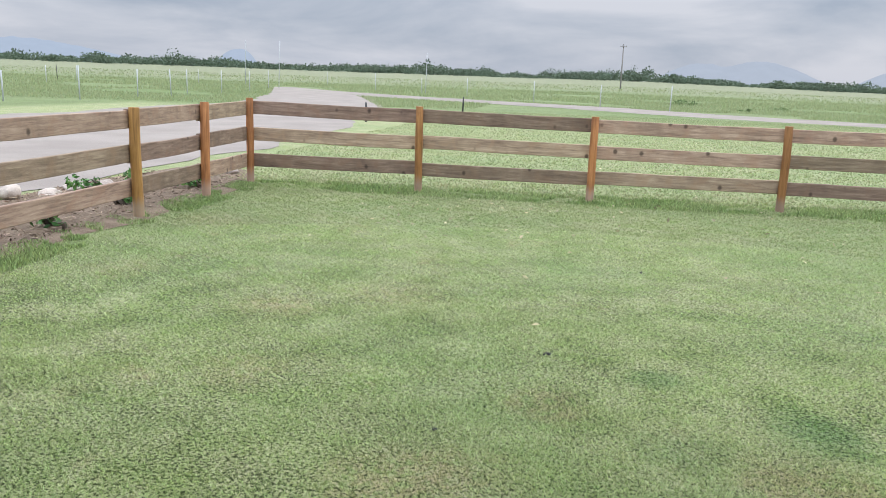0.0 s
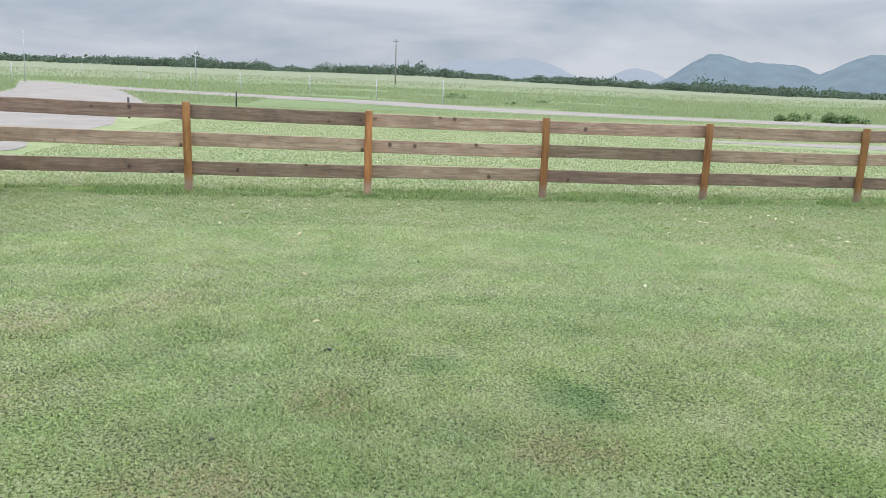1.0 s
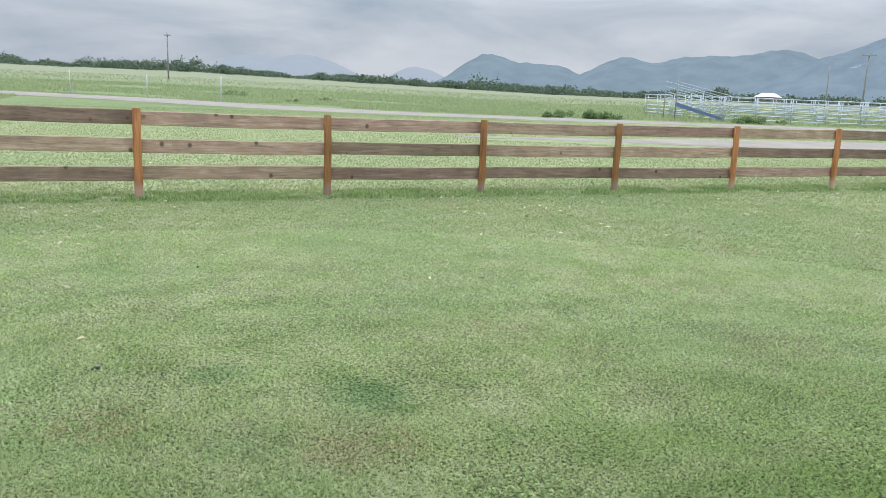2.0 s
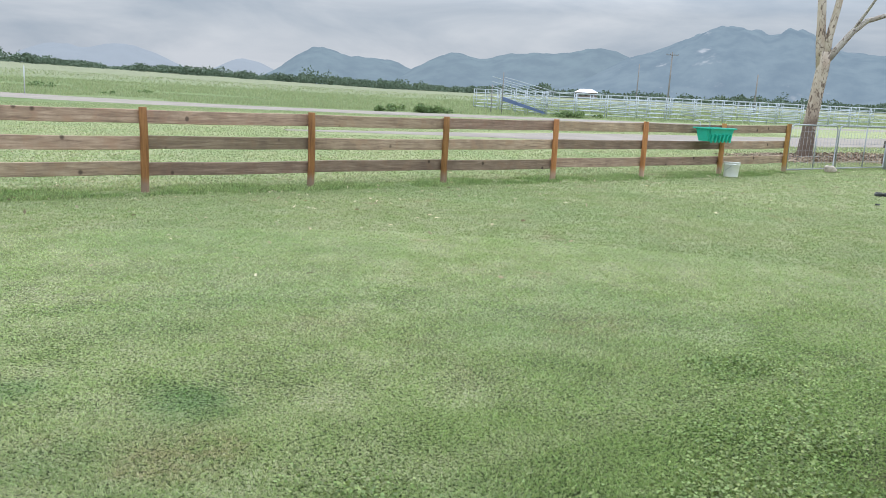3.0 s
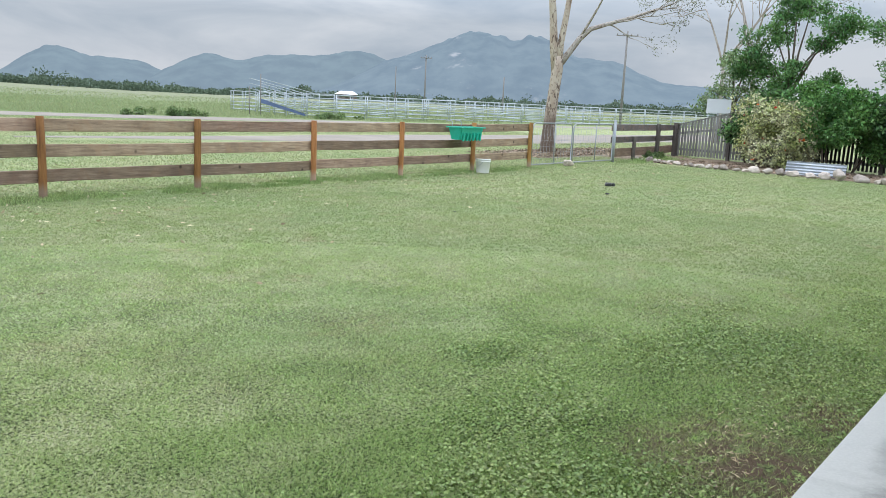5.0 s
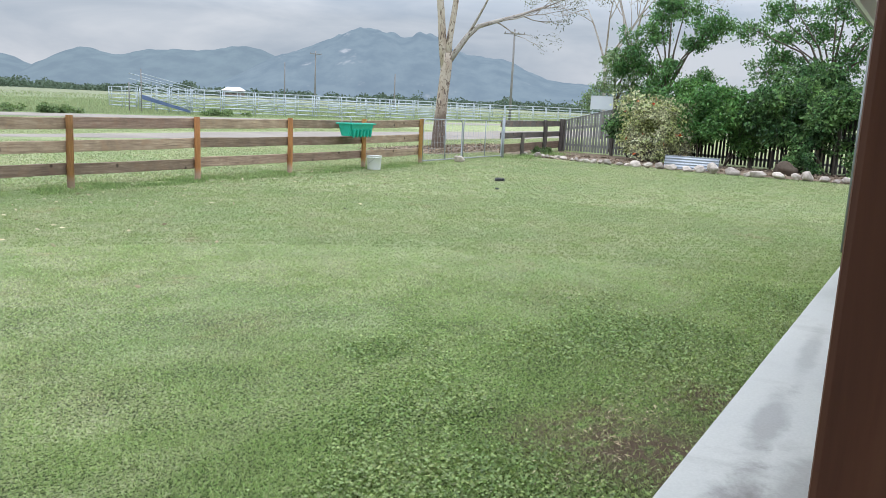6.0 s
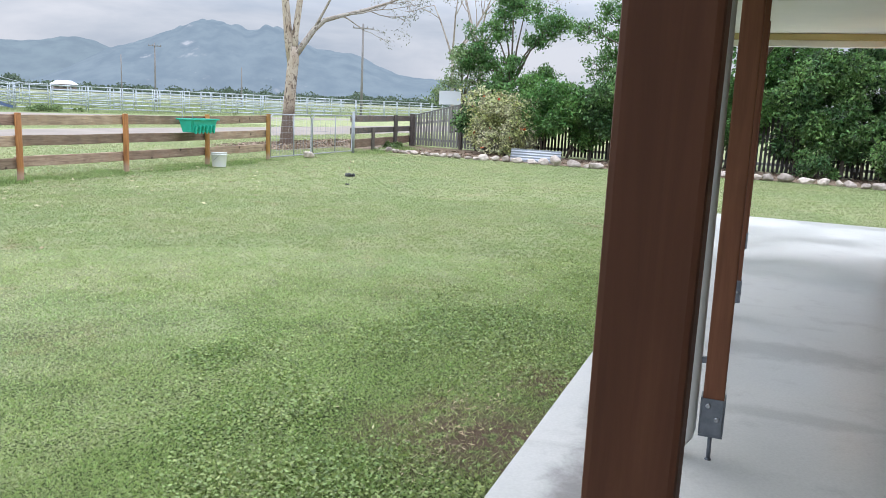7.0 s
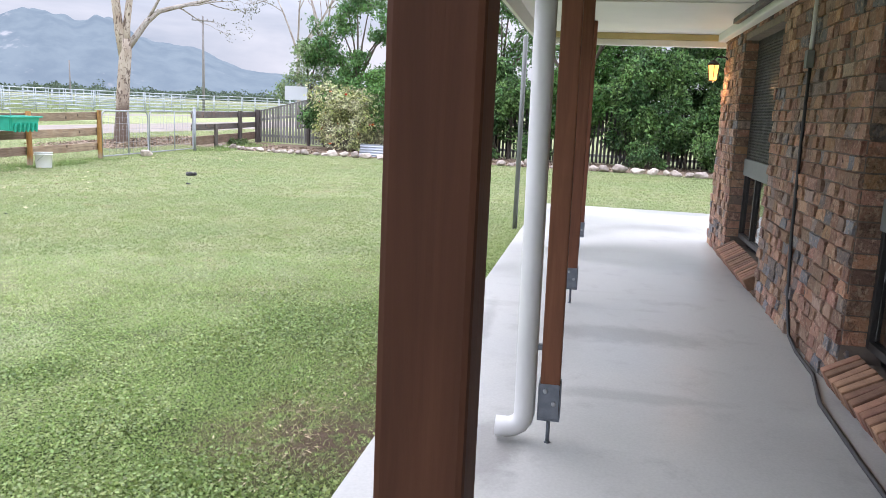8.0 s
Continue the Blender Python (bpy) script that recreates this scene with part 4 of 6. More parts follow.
def rock_rows():
    line = [(24.6, 10.55), (23.9, 9.2), (23.3, 7.5), (23.15, 5.7), (22.95, 3.5), (23.1, 1.2), (22.95, -1.2), (22.35, -3.6), (21.7, -6.5)]
    d = 0.0
    k = 0
    for (x0, y0), (x1, y1) in zip(line, line[1:]):
        seg = math.hypot(x1 - x0, y1 - y0)
        while d < seg:
            t = d / seg
            s = random.uniform(0.2, 0.4) if y0 < 8 else random.uniform(0.14, 0.27)
            rock(x0 + (x1 - x0) * t + random.uniform(-0.06, 0.06), y0 + (y1 - y0) * t, s, k, "pale rounded fieldstone edging the garden bed", "garden edging stones", 0.0)
            d += s * random.uniform(1.0, 1.35)
            k += 1
        d -= seg
    for x, y, s in ((-5.15, 9.6, 0.34), (-5.3, 9.15, 0.28), (-5.45, 8.75, 0.36), (-5.5, 8.3, 0.25), (-5.75, 7.9, 0.34), (-5.85, 7.4, 0.3), (-4.9, 10.3, 0.42), (-5.9, 6.9, 0.33), (-6.0, 6.3, 0.28), (-4.5, 11.2, 0.3)):
        rock(x, y, s, k, "pale stone lying along the driveway edge", "driveway edge stones", -0.05)
        k += 1
    rock(19.55, 10.22, 0.34, 2, "pale stone holding the gate shut", "", 0.0)
    big = tagged(new("rock", rock_mesh("rock", 8, M_BROWN_ROCK, 0.8)), "large brown boulder in the garden bed", "rock")
    big.matrix_world = pose(24.3, 2.6, -0.03, 0, 0, 70) @ Matrix.Scale(0.62, 4)


rock_rows()


def corrugated(x0, y0, x1, y1, h, lean):
    """A strip of corrugated iron stood on edge in the bed."""
    bm = bmesh.new()
    ln = math.hypot(x1 - x0, y1 - y0)
    rows = []
    n = 40
    for k in range(n + 1):
        z = h * k / n
        off = 0.012 * math.sin(z / 0.076 * 2 * math.pi)
        rows.append([bm.verts.new((x, off + z * lean, z)) for x in (0, ln * 0.33, ln * 0.66, ln)])
    for a, b in zip(rows, rows[1:]):
        for j in range(3):
            bm.faces.new((a[j], a[j + 1], b[j + 1], b[j])).smooth = True
    ob = part("corrugated_sheet", bm, M_CORRUGATED)
    solid = ob.modifiers.new("thickness", "SOLIDIFY")
    solid.thickness = 0.004
    ob.matrix_world = pose(x0, y0, 0.03, 0, 0, math.degrees(math.atan2(y1 - y0, x1 - x0)))
    return tagged(ob, "grey corrugated iron strip standing in the garden bed", "metal sheet")


corrugated(23.62, 5.75, 23.52, 4.22, 0.36, 0.25)


def clod(x, y, s, k):
    bm = bmesh.new()
    for j in range(7):
        bmesh.ops.create_icosphere(bm, subdivisions=1, radius=s * random.uniform(0.25, 0.45), matrix=Matrix.Translation((random.uniform(-s, s) * 0.8, random.uniform(-s, s) * 0.5, s * random.uniform(0.15, 0.4))))
    ob = part("dung_clod", bm, M_BLACK)
    ob.matrix_world = pose(x, y, 0, 0, 0, k * 50)
    tagged(ob, "small dark clod lying on the lawn", "clod", "clods on the lawn")


for k, (x, y, s) in enumerate(((0.61, 4.07, 0.022), (1.32, 6.3, 0.018), (15.4, 6.9, 0.11), (13.9, 6.2, 0.05), (9.6, 6.4, 0.02), (0.15, 2.95, 0.015))):
    clod(x, y, s, k)

# ---- cattle yards behind the fence ----


def yard_panel():
    g = thing("yard_panel", pose(0, 0, -50), "galvanised steel cattle yard panel with oval rails", "fence panel", "cattle yard panels")
    w, h = 2.7, 1.82
    post = part("upright", tubed([(0, 0, 0), (0, 0, h)], 0.035, 6), M_YARD, g)
    share("upright", post, g, pose(w - 0.07, 0, 0))
    rail = None
    for z in (0.18, 0.50, 0.82, 1.14, 1.46, 1.78):
        if rail is None:
            rail = part("rail", tubed([(0, 0, 0), (w - 0.07, 0, 0)], 0.036, 6), M_YARD, g)
            rail.matrix_local = pose(0, 0, z)
        else:
            share("rail", rail, g, pose(0, 0, z))
    return g


def yard_runs():
    base = yard_panel()
    used = False
    runs = (((41.5, 45.6), (66.0, 39.2), 9), ((66.5, 39.0), (103.0, 34.0), 13), ((41.5, 45.8), (47, 62), 5), ((47, 62), (72.0, 55.5), 9), ((53.0, 43.0), (56.5, 58), 5), ((74.0, 38.5), (77, 54), 5), ((72, 55.5), (100, 50), 9), ((62.5, 40.3), (65.5, 56.5), 4))
    for (x0, y0), (x1, y1), n in runs:
        ang = math.degrees(math.atan2(y1 - y0, x1 - x0))
        ln = math.hypot(x1 - x0, y1 - y0)
        for k in range(n):
            t = k / n
            x, y = x0 + (x1 - x0) * t, y0 + (y1 - y0) * t
            m = pose(x, y, ground_height(x, y), 0, random.uniform(-0.5, 0.5), ang)
            if not used:
                base.matrix_world, used = m, True
            else:
                copy_thing(base, m)


yard_runs()


def loading_ramp():
    g = thing("loading_ramp", pose(37.6, 45.8, ground_height(37, 46), 0, 0, -6), "galvanised cattle loading ramp with blue side sheet", "ramp")
    w, ln = 1.5, 5.2
    for x, h in ((0.0, 3.0), (2.2, 1.9), (4.0, 1.85), (ln, 1.8)):
        for y in (0, w):
            part("upright", tubed([(x, y, 0), (x, y, h if y == 0 else min(h, 2.1))], 0.04, 6), M_POLE if x == 0 else M_YARD, g)
    for k in range(5):
        for y in (0, w):
            part("rail", tubed([(0, y, 1.25 + 0.36 * k), (ln, y, 0.28 + 0.36 * k)], 0.024, 6), M_YARD, g)
    for y in (-0.04,):
        bm = bmesh.new()
        a = [(0, y, 0.95), (3.9, y, 0.08), (3.9, y, 0.26), (0, y, 1.25)]
        vs = [bm.verts.new(p) for p in a] + [bm.verts.new((p[0], p[1] + 0.03, p[2])) for p in a]
        for q in ((0, 1, 2, 3), (7, 6, 5, 4), (0, 4, 5, 1), (1, 5, 6, 2), (2, 6, 7, 3), (3, 7, 4, 0)):
            bm.faces.new([vs[i] for i in q])
        part("side_sheet", bm, M_BLUE, g)


loading_ramp()

# ---- poles and wire fences of the paddocks ----


def power_pole(az, dist, height, arm, turn):
    x, y = 0.8 + dist * math.sin(radians(az)), dist * math.cos(radians(az))
    g = thing("power_pole", pose(x, y, ground_height(x, y) - 0.1, 0, 0, turn), "grey timber power pole standing beyond the yards", "power pole")
    part("pole", tubed([(0, 0, 0), (0, 0, height * 0.5), (0, 0, height)], [0.16, 0.135, 0.105], 10), M_POLE, g)
    if arm:
        arm_ob = part("crossarm", boxed(-arm / 2, arm / 2, -0.22, -0.10, height - 0.58, height - 0.47, 0.01), M_POLE, g)
        for k in (-1, -0.4, 0.4, 1):
            part("insulator", tubed([(k * arm * 0.46, -0.16, height - 0.46), (k * arm * 0.46, -0.16, height - 0.36), (k * arm * 0.46, -0.16, height - 0.27)], [0.05, 0.06, 0.025], 8), M_POLE, arm_ob)
    return g


power_pole(64.35, 92, 10.4, 2.4, -58)
power_pole(50.25, 140, 9.6, 2.0, -40)
power_pole(48.1, 185, 9.2, 0, 0)
power_pole(55.9, 150, 6.8, 0, 0)
power_pole(3.26, 165, 9.0, 1.2, 0)


def white_post(x, y, h, r=0.036, dark=False):
    ob = part("paddock_post", tubed([(0, 0, -0.1), (0, 0, h * 0.5), (0, 0, h)], [r, r * 0.95, r * 0.9], 8), M_BLACK if dark else M_WHITE_POST)
    ob.matrix_world = pose(x, y, ground_height(x, y), random.uniform(-1.5, 1.5), random.uniform(-1.5, 1.5), 0)
    return tagged(ob, "dark steel fence post in the paddock" if dark else "white post of a wire paddock fence", "fence post", "paddock fence posts")


for x, y, h in ((-24.9, 32.2, 1.4), (-24.5, 37.3, 1.75), (-24.4, 42.7, 1.65), (-24.6, 47.0, 1.7), (-25.6, 51.1, 1.7), (-25.7, 56.8, 1.7), (-26.5, 64, 1.7), (-28, 72, 1.8), (-21.0, 86.0, 1.9), (-15, 82, 1.6), (-2.4, 64.3, 1.7), (2.7, 58.5, 1.6), (7.2, 54.8, 1.7), (-9, 73, 1.7), (-47, 66, 1.6), (-52, 78, 1.6), (-44, 90, 1.6), (-32.6, 105, 1.8)):
    white_post(x, y, h)
for x, y, h in ((-29.7, 79.2, 4.9), (-36.5, 86.5, 5.0), (-14.5, 81.4, 4.1)):
    white_post(x, y, h, 0.042)
for x, y, h in ((-55, 79, 1.6), (-38, 90, 1.6), (-6.7, 27.7, 0.7), (-4.8, 39.7, 0.8)):
    white_post(x, y, h, 0.04, True)


def far_house():
    x, y = 0.8 + 280 * math.sin(radians(44.6)), 280 * math.cos(radians(44.6))
    g = thing("farmhouse", pose(x, y, ground_height(x, y) + 0.3, 0, 0, -45), "white farmhouse with pale hipped roof far across the flat", "house")
    part("wall", boxed(-3.6, 3.6, -2.5, 2.5, 0, 1.9), M_MORTAR, g)
    bm = bmesh.new()
    low = [bm.verts.new(p) for p in ((-4.2, -3, 1.9), (4.2, -3, 1.9), (4.2, 3, 1.9), (-4.2, 3, 1.9))]
    hi = [bm.verts.new((-2.0, 0, 3.1)), bm.verts.new((2.0, 0, 3.1))]
    for q in ((low[0], low[1], hi[1], hi[0]), (low[1], low[2], hi[1]), (low[2], low[3], hi[0], hi[1]), (low[3], low[0], hi[0]), tuple(reversed(low))):
        bm.faces.new(q)
    part("roof", bm, M_ROOF, g)
    for k in (-2, 0, 2):
        part("window", boxed(k - 0.5, k + 0.5, -2.56, -2.5, 0.8, 1.6), M_DARK_FRAME, g)


far_house()

# ---- house and verandah (house frame: u along the wall, v away from it) ----
HOUSE = pose(0, 0, 0, 0, 0, -2.15)
WALL_V, SLAB_Z, EDGE_V, POST_V = -1.665, 0.04, 0.605, -0.152
WALL_END, SOFFIT_IN, SOFFIT_OUT, SOFFIT_END = 10.86, 2.478, 2.478, 11.02
WINDOWS = ((3.55, 5.60), (7.92, 9.66))
WIN_LOW, WIN_TOP = 0.30, 2.30

slab = part("patio_slab", boxed(-7, 13.95, -6, EDGE_V, -0.15, SLAB_Z, 0.012), M_CONCRETE)
slab.matrix_world = HOUSE
tagged(slab, "worn pale concrete verandah slab with damp stains", "floor", kind="structure")


def house_wall():
    bm = bmesh.new()
    back = WALL_V - 0.22
    cuts = [-7.0] + [e for w in WINDOWS for e in w] + [WALL_END]
    for a, b in zip(cuts[::2], cuts[1::2]):
        box(bm, a, b, back, WALL_V, SLAB_Z - 0.1, 2.6)
    for a, b in WINDOWS:
        box(bm, a, b, back, WALL_V, WIN_TOP, 2.6)
        box(bm, a, b, back, WALL_V, SLAB_Z - 0.1, WIN_LOW - 0.10)
    box(bm, WALL_END - 0.22, WALL_END, -8.0, back, SLAB_Z - 0.1, 2.6)
    ob = part("wall_north", bm, M_MORTAR)
    ob.matrix_world = HOUSE
    tagged(ob, "mottled brown brick house wall with raked joints", "wall", kind="structure")
    for name, (a, b, c, d) in (("wall_inner", (-7, WALL_END - 0.22, -5.1, -5.0)), ("wall_side", (-7.1, -7.0, -5.1, WALL_V))):
        w = part(name, boxed(a, b, c, d, SLAB_Z - 0.1, 2.6), M_ROOM)
        w.matrix_world = HOUSE
        tagged(w, "plain dim plaster wall inside the house", "wall", kind="structure")
    c = part("ceiling_room", boxed(-7, WALL_END - 0.22, -8, WALL_V - 0.23, 2.6, 2.66), M_ROOM)
    c.matrix_world = HOUSE
    tagged(c, "plain plaster ceiling inside the house", "ceiling", kind="structure")
    return ob


WALL = house_wall()


def verandah_roof():
    ob = part("ceiling_verandah", box(bmesh.new(), -7, SOFFIT_END, WALL_V, 0.50, -0.02, 0.0, 0, None), M_WHITE)
    for v in ob.data.vertices:
        t = (v.co.y - WALL_V) / (0.50 - WALL_V)
        v.co.z += SOFFIT_IN + (SOFFIT_OUT - SOFFIT_IN) * t + 0.02
    ob.matrix_world = HOUSE
    tagged(ob, "white sloping verandah soffit", "ceiling", kind="structure")
    for k in range(7):
        u = -6 + k * 2.66 + 1.0
        bm = box(bmesh.new(), u - 0.02, u + 0.02, WALL_V + 0.05, 0.49, -0.012, -0.001)
        for v in bm.verts:
            t = (v.co.y - WALL_V) / (0.50 - WALL_V)
            v.co.z += SOFFIT_IN + (SOFFIT_OUT - SOFFIT_IN) * t
        s = part("trim", bm, M_WHITE)
        s.matrix_world = HOUSE
        tagged(s, "white cover strip on the soffit joint", "trim", kind="structure")
    r = thing("verandah_roof", HOUSE, "low metal verandah roof with white fascia", "roof", kind="structure")
    bm = box(bmesh.new(), -7.2, SOFFIT_END + 0.1, -8, 0.62, 0.0, 0.03)
    for v in bm.verts:
        v.co.z += 2.57 + (0.62 - v.co.y) * 0.11
    part("roof_sheet", bm, M_ROOF, r)
    part("fascia", boxed(-7.0, SOFFIT_END, 0.503, 0.535, 2.33, 2.56, 0.004), M_WHITE, r)
    bm = bmesh.new()
    box(bm, -7.1, SOFFIT_END + 0.05, 0.538, 0.63, 2.42, 2.435)
    box(bm, -7.1, SOFFIT_END + 0.05, 0.618, 0.63, 2.435, 2.53)
    part("gutter", bm, M_GREY_FRAME, r)
    part("end_beam", boxed(SOFFIT_END - 0.06, SOFFIT_END + 0.04, WALL_V - 0.1, 0.50, 2.335, 2.405, 0.004), M_WHITE, r)
    part("end_strip", boxed(SOFFIT_END - 0.10, SOFFIT_END - 0.02, WALL_V - 0.1, 0.50, 2.408, 2.474, 0.004), M_CREAM, r, "yellowed timber strip above the beam")
    part("cornice", boxed(-7.0, WALL_END, WALL_V + 0.02, WALL_V + 0.11, 2.385, 2.474, 0.01), M_WHITE, r)
    part("conduit_box", boxed(5.0, 9.4, WALL_V + 0.13, WALL_V + 0.18, 2.425, 2.476, 0.004), M_DARK_FRAME, r, "dark conduit along the soffit")


verandah_roof()


def verandah_post(u, v, lean):
    g = thing("verandah_post", HOUSE @ pose(u, v, SLAB_Z, lean), "oiled brown timber verandah post on a steel stirrup", "post", "verandah posts")
    h = 0.0425
    part("post", boxed(-h, h, -h, h, 0.13, 2.435, 0.007), M_VERANDAH_POST, g)
    part("stirrup", box(box(box(bmesh.new(), -h, h, -h - 0.007, -h - 0.001, 0.125, 0.285, 0.001), -h, h, h + 0.001, h + 0.007, 0.125, 0.285, 0.001), -h - 0.006, h + 0.006, -h - 0.006, h + 0.006, 0.118, 0.126), M_BRACKET, g, "zinc-plated steel stirrup")
    # the plate that faces along the verandah
    plate = part("plate", boxed(-h - 0.007, -h - 0.001, -h, h, 0.128, 0.285, 0.001), M_BRACKET, g, "zinc-plated steel plate")
    for y, z in ((0.018, 0.255), (-0.02, 0.20)):
        part("bolt", tubed([(-h - 0.006, y, z), (-h - 0.014, y, z), (-h - 0.016, y, z)], [0.011, 0.011, 0.006], 8), M_GALV, plate)
    part("rod", tubed([(0, 0, -0.005), (0, 0, 0.12)], 0.009, 8), M_BRACKET, g)
    part("foot_weld", tubed([(0, 0, 0.0), (0, 0, 0.006)], [0.016, 0.011], 8), M_BRACKET, g)


for u, v, lean in ((1.80, POST_V + 0.0165, 0), (4.42, POST_V, -0.55), (7.11, POST_V, -0.3), (9.80, POST_V, -0.3)):
    verandah_post(u, v, lean)


def downpipe():
    g = thing("downpipe", HOUSE @ pose(4.40, POST_V + 0.106, SLAB_Z, -0.55), "white plastic downpipe with an elbow at its foot", "pipe")
    bend = [(0, 0.125, 0.062)] + [(0, 0.075 - 0.075 * math.sin(a) , 0.062 + 0.075 - 0.075 * math.cos(a)) for a in (0.0, 0.4, 0.8, 1.2, math.pi / 2)] + [(0, 0, 0.30), (0, 0, 2.43)]
    part("pipe", tubed(bend, 0.046, 20), M_PVC, g)
    part("strap", boxed(-0.012, 0.012, -0.075, -0.045, 0.43, 0.455, 0.002), M_BRACKET, g, "small steel strap")
    g2 = thing("downpipe", HOUSE @ pose(11.1, 0.70, 0.0), "thin grey-green steel downpipe at the slab corner", "pipe")
    part("pipe", tubed([(0, 0, 0), (0, 0, 2.42)], 0.03, 12), M_GREY_FRAME, g2)


downpipe()


def window(name, a, b):
    g = thing(name, HOUSE @ pose(0, WALL_V - 0.155, 0), "dark-framed window with transom and tinted panes", "window", kind="structure")
    d0, d1 = -0.03, 0.03
    for x0, x1, z0, z1 in ((a, a + 0.05, WIN_LOW, WIN_TOP), (b - 0.05, b, WIN_LOW, WIN_TOP), (a + 0.05, b - 0.05, WIN_TOP - 0.05, WIN_TOP), (a + 0.05, b - 0.05, WIN_LOW, WIN_LOW + 0.045)):
        part("window_frame", boxed(x0, x1, d0, d1, z0, z1, 0.004), M_DARK_FRAME, g)
    part("transom", boxed(a + 0.05, b - 0.05, d0 - 0.005, d1 + 0.025, 0.95, 1.12, 0.005), M_GREY_FRAME, g, "weathered grey transom")
    n = 3
    w = (b - a - 0.1) / n
    for k in range(n):
        x0 = a + 0.05 + k * w
        for z0, z1 in ((WIN_LOW + 0.045, 0.95), (1.12, WIN_TOP - 0.05)):
            if k:
                part("mullion", boxed(x0 - 0.018, x0 + 0.018, d0, d1, z0, z1, 0.003), M_DARK_FRAME, g)
            part("pane", boxed(x0 + 0.018, x0 + w - 0.018, -0.003, 0.003, z0, z1), M_GLASS, g)
    bm = bmesh.new()
    for k in range(1, 70):
        x = a + 0.05 + k * (b - a - 0.1) / 70
        box(bm, x - 0.007, x + 0.007, 0.030, 0.033, 1.12, WIN_TOP - 0.05)
    for k in range(1, 40):
        z = 1.12 + k * (WIN_TOP - 1.17) / 40
        box(bm, a + 0.05, b - 0.05, 0.0335, 0.0365, z - 0.006, z + 0.006)
    part("screen", bm, M_DARK_FRAME, g, "dark security screen")
    one = None
    x = a + 0.04
    while x < b - 0.03:
        m = pose(x, 0.145, 0.168 + random.uniform(-0.004, 0.004), -30 + random.uniform(-2, 2), 0, random.uniform(-1.5, 1.5))
        if one is None:
            one = part("sill_brick", boxed(-0.034, 0.034, -0.11, 0.10, -0.055, 0.055, 0.010), M_SILL, g)
            one.matrix_local = m
        else:
            share("sill_brick", one, g, m)
        x += 0.084


for k, (a, b) in enumerate(WINDOWS):
    window("window_%d" % (k + 1), a, b)


def lantern():
    g = thing("wall_lantern", HOUSE @ pose(10.62, WALL_V + 0.165, 2.03) @ Matrix.Scale(0.88, 4), "lit amber glass wall lantern in a dark metal frame", "lamp")
    part("glass", tubed([(0, 0, -0.10), (0, 0, 0.09)], [0.052, 0.07], 6), M_LAMP, g, "glowing amber glass")
    part("cap", tubed([(0, 0, 0.092), (0, 0, 0.11), (0, 0, 0.15), (0, 0, 0.165)], [0.088, 0.082, 0.03, 0.01], 6), M_DARK_FRAME, g)
    part("base", tubed([(0, 0, -0.125), (0, 0, -0.102)], [0.03, 0.056], 6), M_DARK_FRAME, g)
    for j in range(6):
        a = math.pi * j / 3
        part("bar", tubed([(0.056 * math.cos(a), 0.056 * math.sin(a), -0.10), (0.074 * math.cos(a), 0.074 * math.sin(a), 0.092)], 0.005, 5), M_DARK_FRAME, g)
    part("arm", tubed([(0, 0, 0.16), (0, -0.03, 0.20), (0, -0.14, 0.19), (0, -0.225, 0.12)], 0.012, 6), M_DARK_FRAME, g)
    part("wall_plate", boxed(-0.035, 0.035, -0.232, -0.216, 0.03, 0.18, 0.004), M_DARK_FRAME, g)
    lamp = bpy.data.lights.new("lantern_bulb", "POINT")
    lamp.energy, lamp.color, lamp.shadow_soft_size = 3.5, (1.0, 0.58, 0.22), 0.015
    ob = new("lantern_bulb", lamp)
    ob.matrix_world = HOUSE @ pose(10.62, WALL_V + 0.13, 1.87)


lantern()


def wall_cable():
    g = thing("wall_cable", HOUSE, "black cable hanging down the brick wall and along its foot", "cable")
    v = WALL_V + 0.03
    part("cable", tubed([(6.86, v, 1.87), (6.85, v, 1.3), (6.80, v, 0.7), (6.70, v, 0.3), (6.52, v + 0.01, 0.09), (6.25, v + 0.02, 0.055), (5.8, v + 0.03, 0.052), (5.58, v + 0.07, 0.052), (5.3, v + 0.12, 0.052), (4.6, v + 0.14, 0.052), (3.6, v + 0.15, 0.052), (2.5, v + 0.13, 0.052)], 0.012, 8), M_BLACK, g)
    part("conduit", tubed([(6.88, v, 1.9), (6.88, v, 2.36)], 0.016, 8), M_PVC, g, "short grey conduit")
    part("junction_box", boxed(6.84, 6.92, WALL_V + 0.012, v + 0.03, 1.86, 1.98, 0.006), M_GREY_FRAME, g)


wall_cable()

# ---- trees ----


def spray(rng, tips, per, spread, length, width, droop):
    """Leaves round the ends of twigs."""
    tips = np.array(tips, float)
    c = np.repeat(tips, per, 0) + rng.normal(0, spread, (len(tips) * per, 3)) * np.array([1, 1, 0.7])
    return leaf_cloud(rng, c, rng.normal(0, 0.6, (len(c), 3)), length, width, droop)


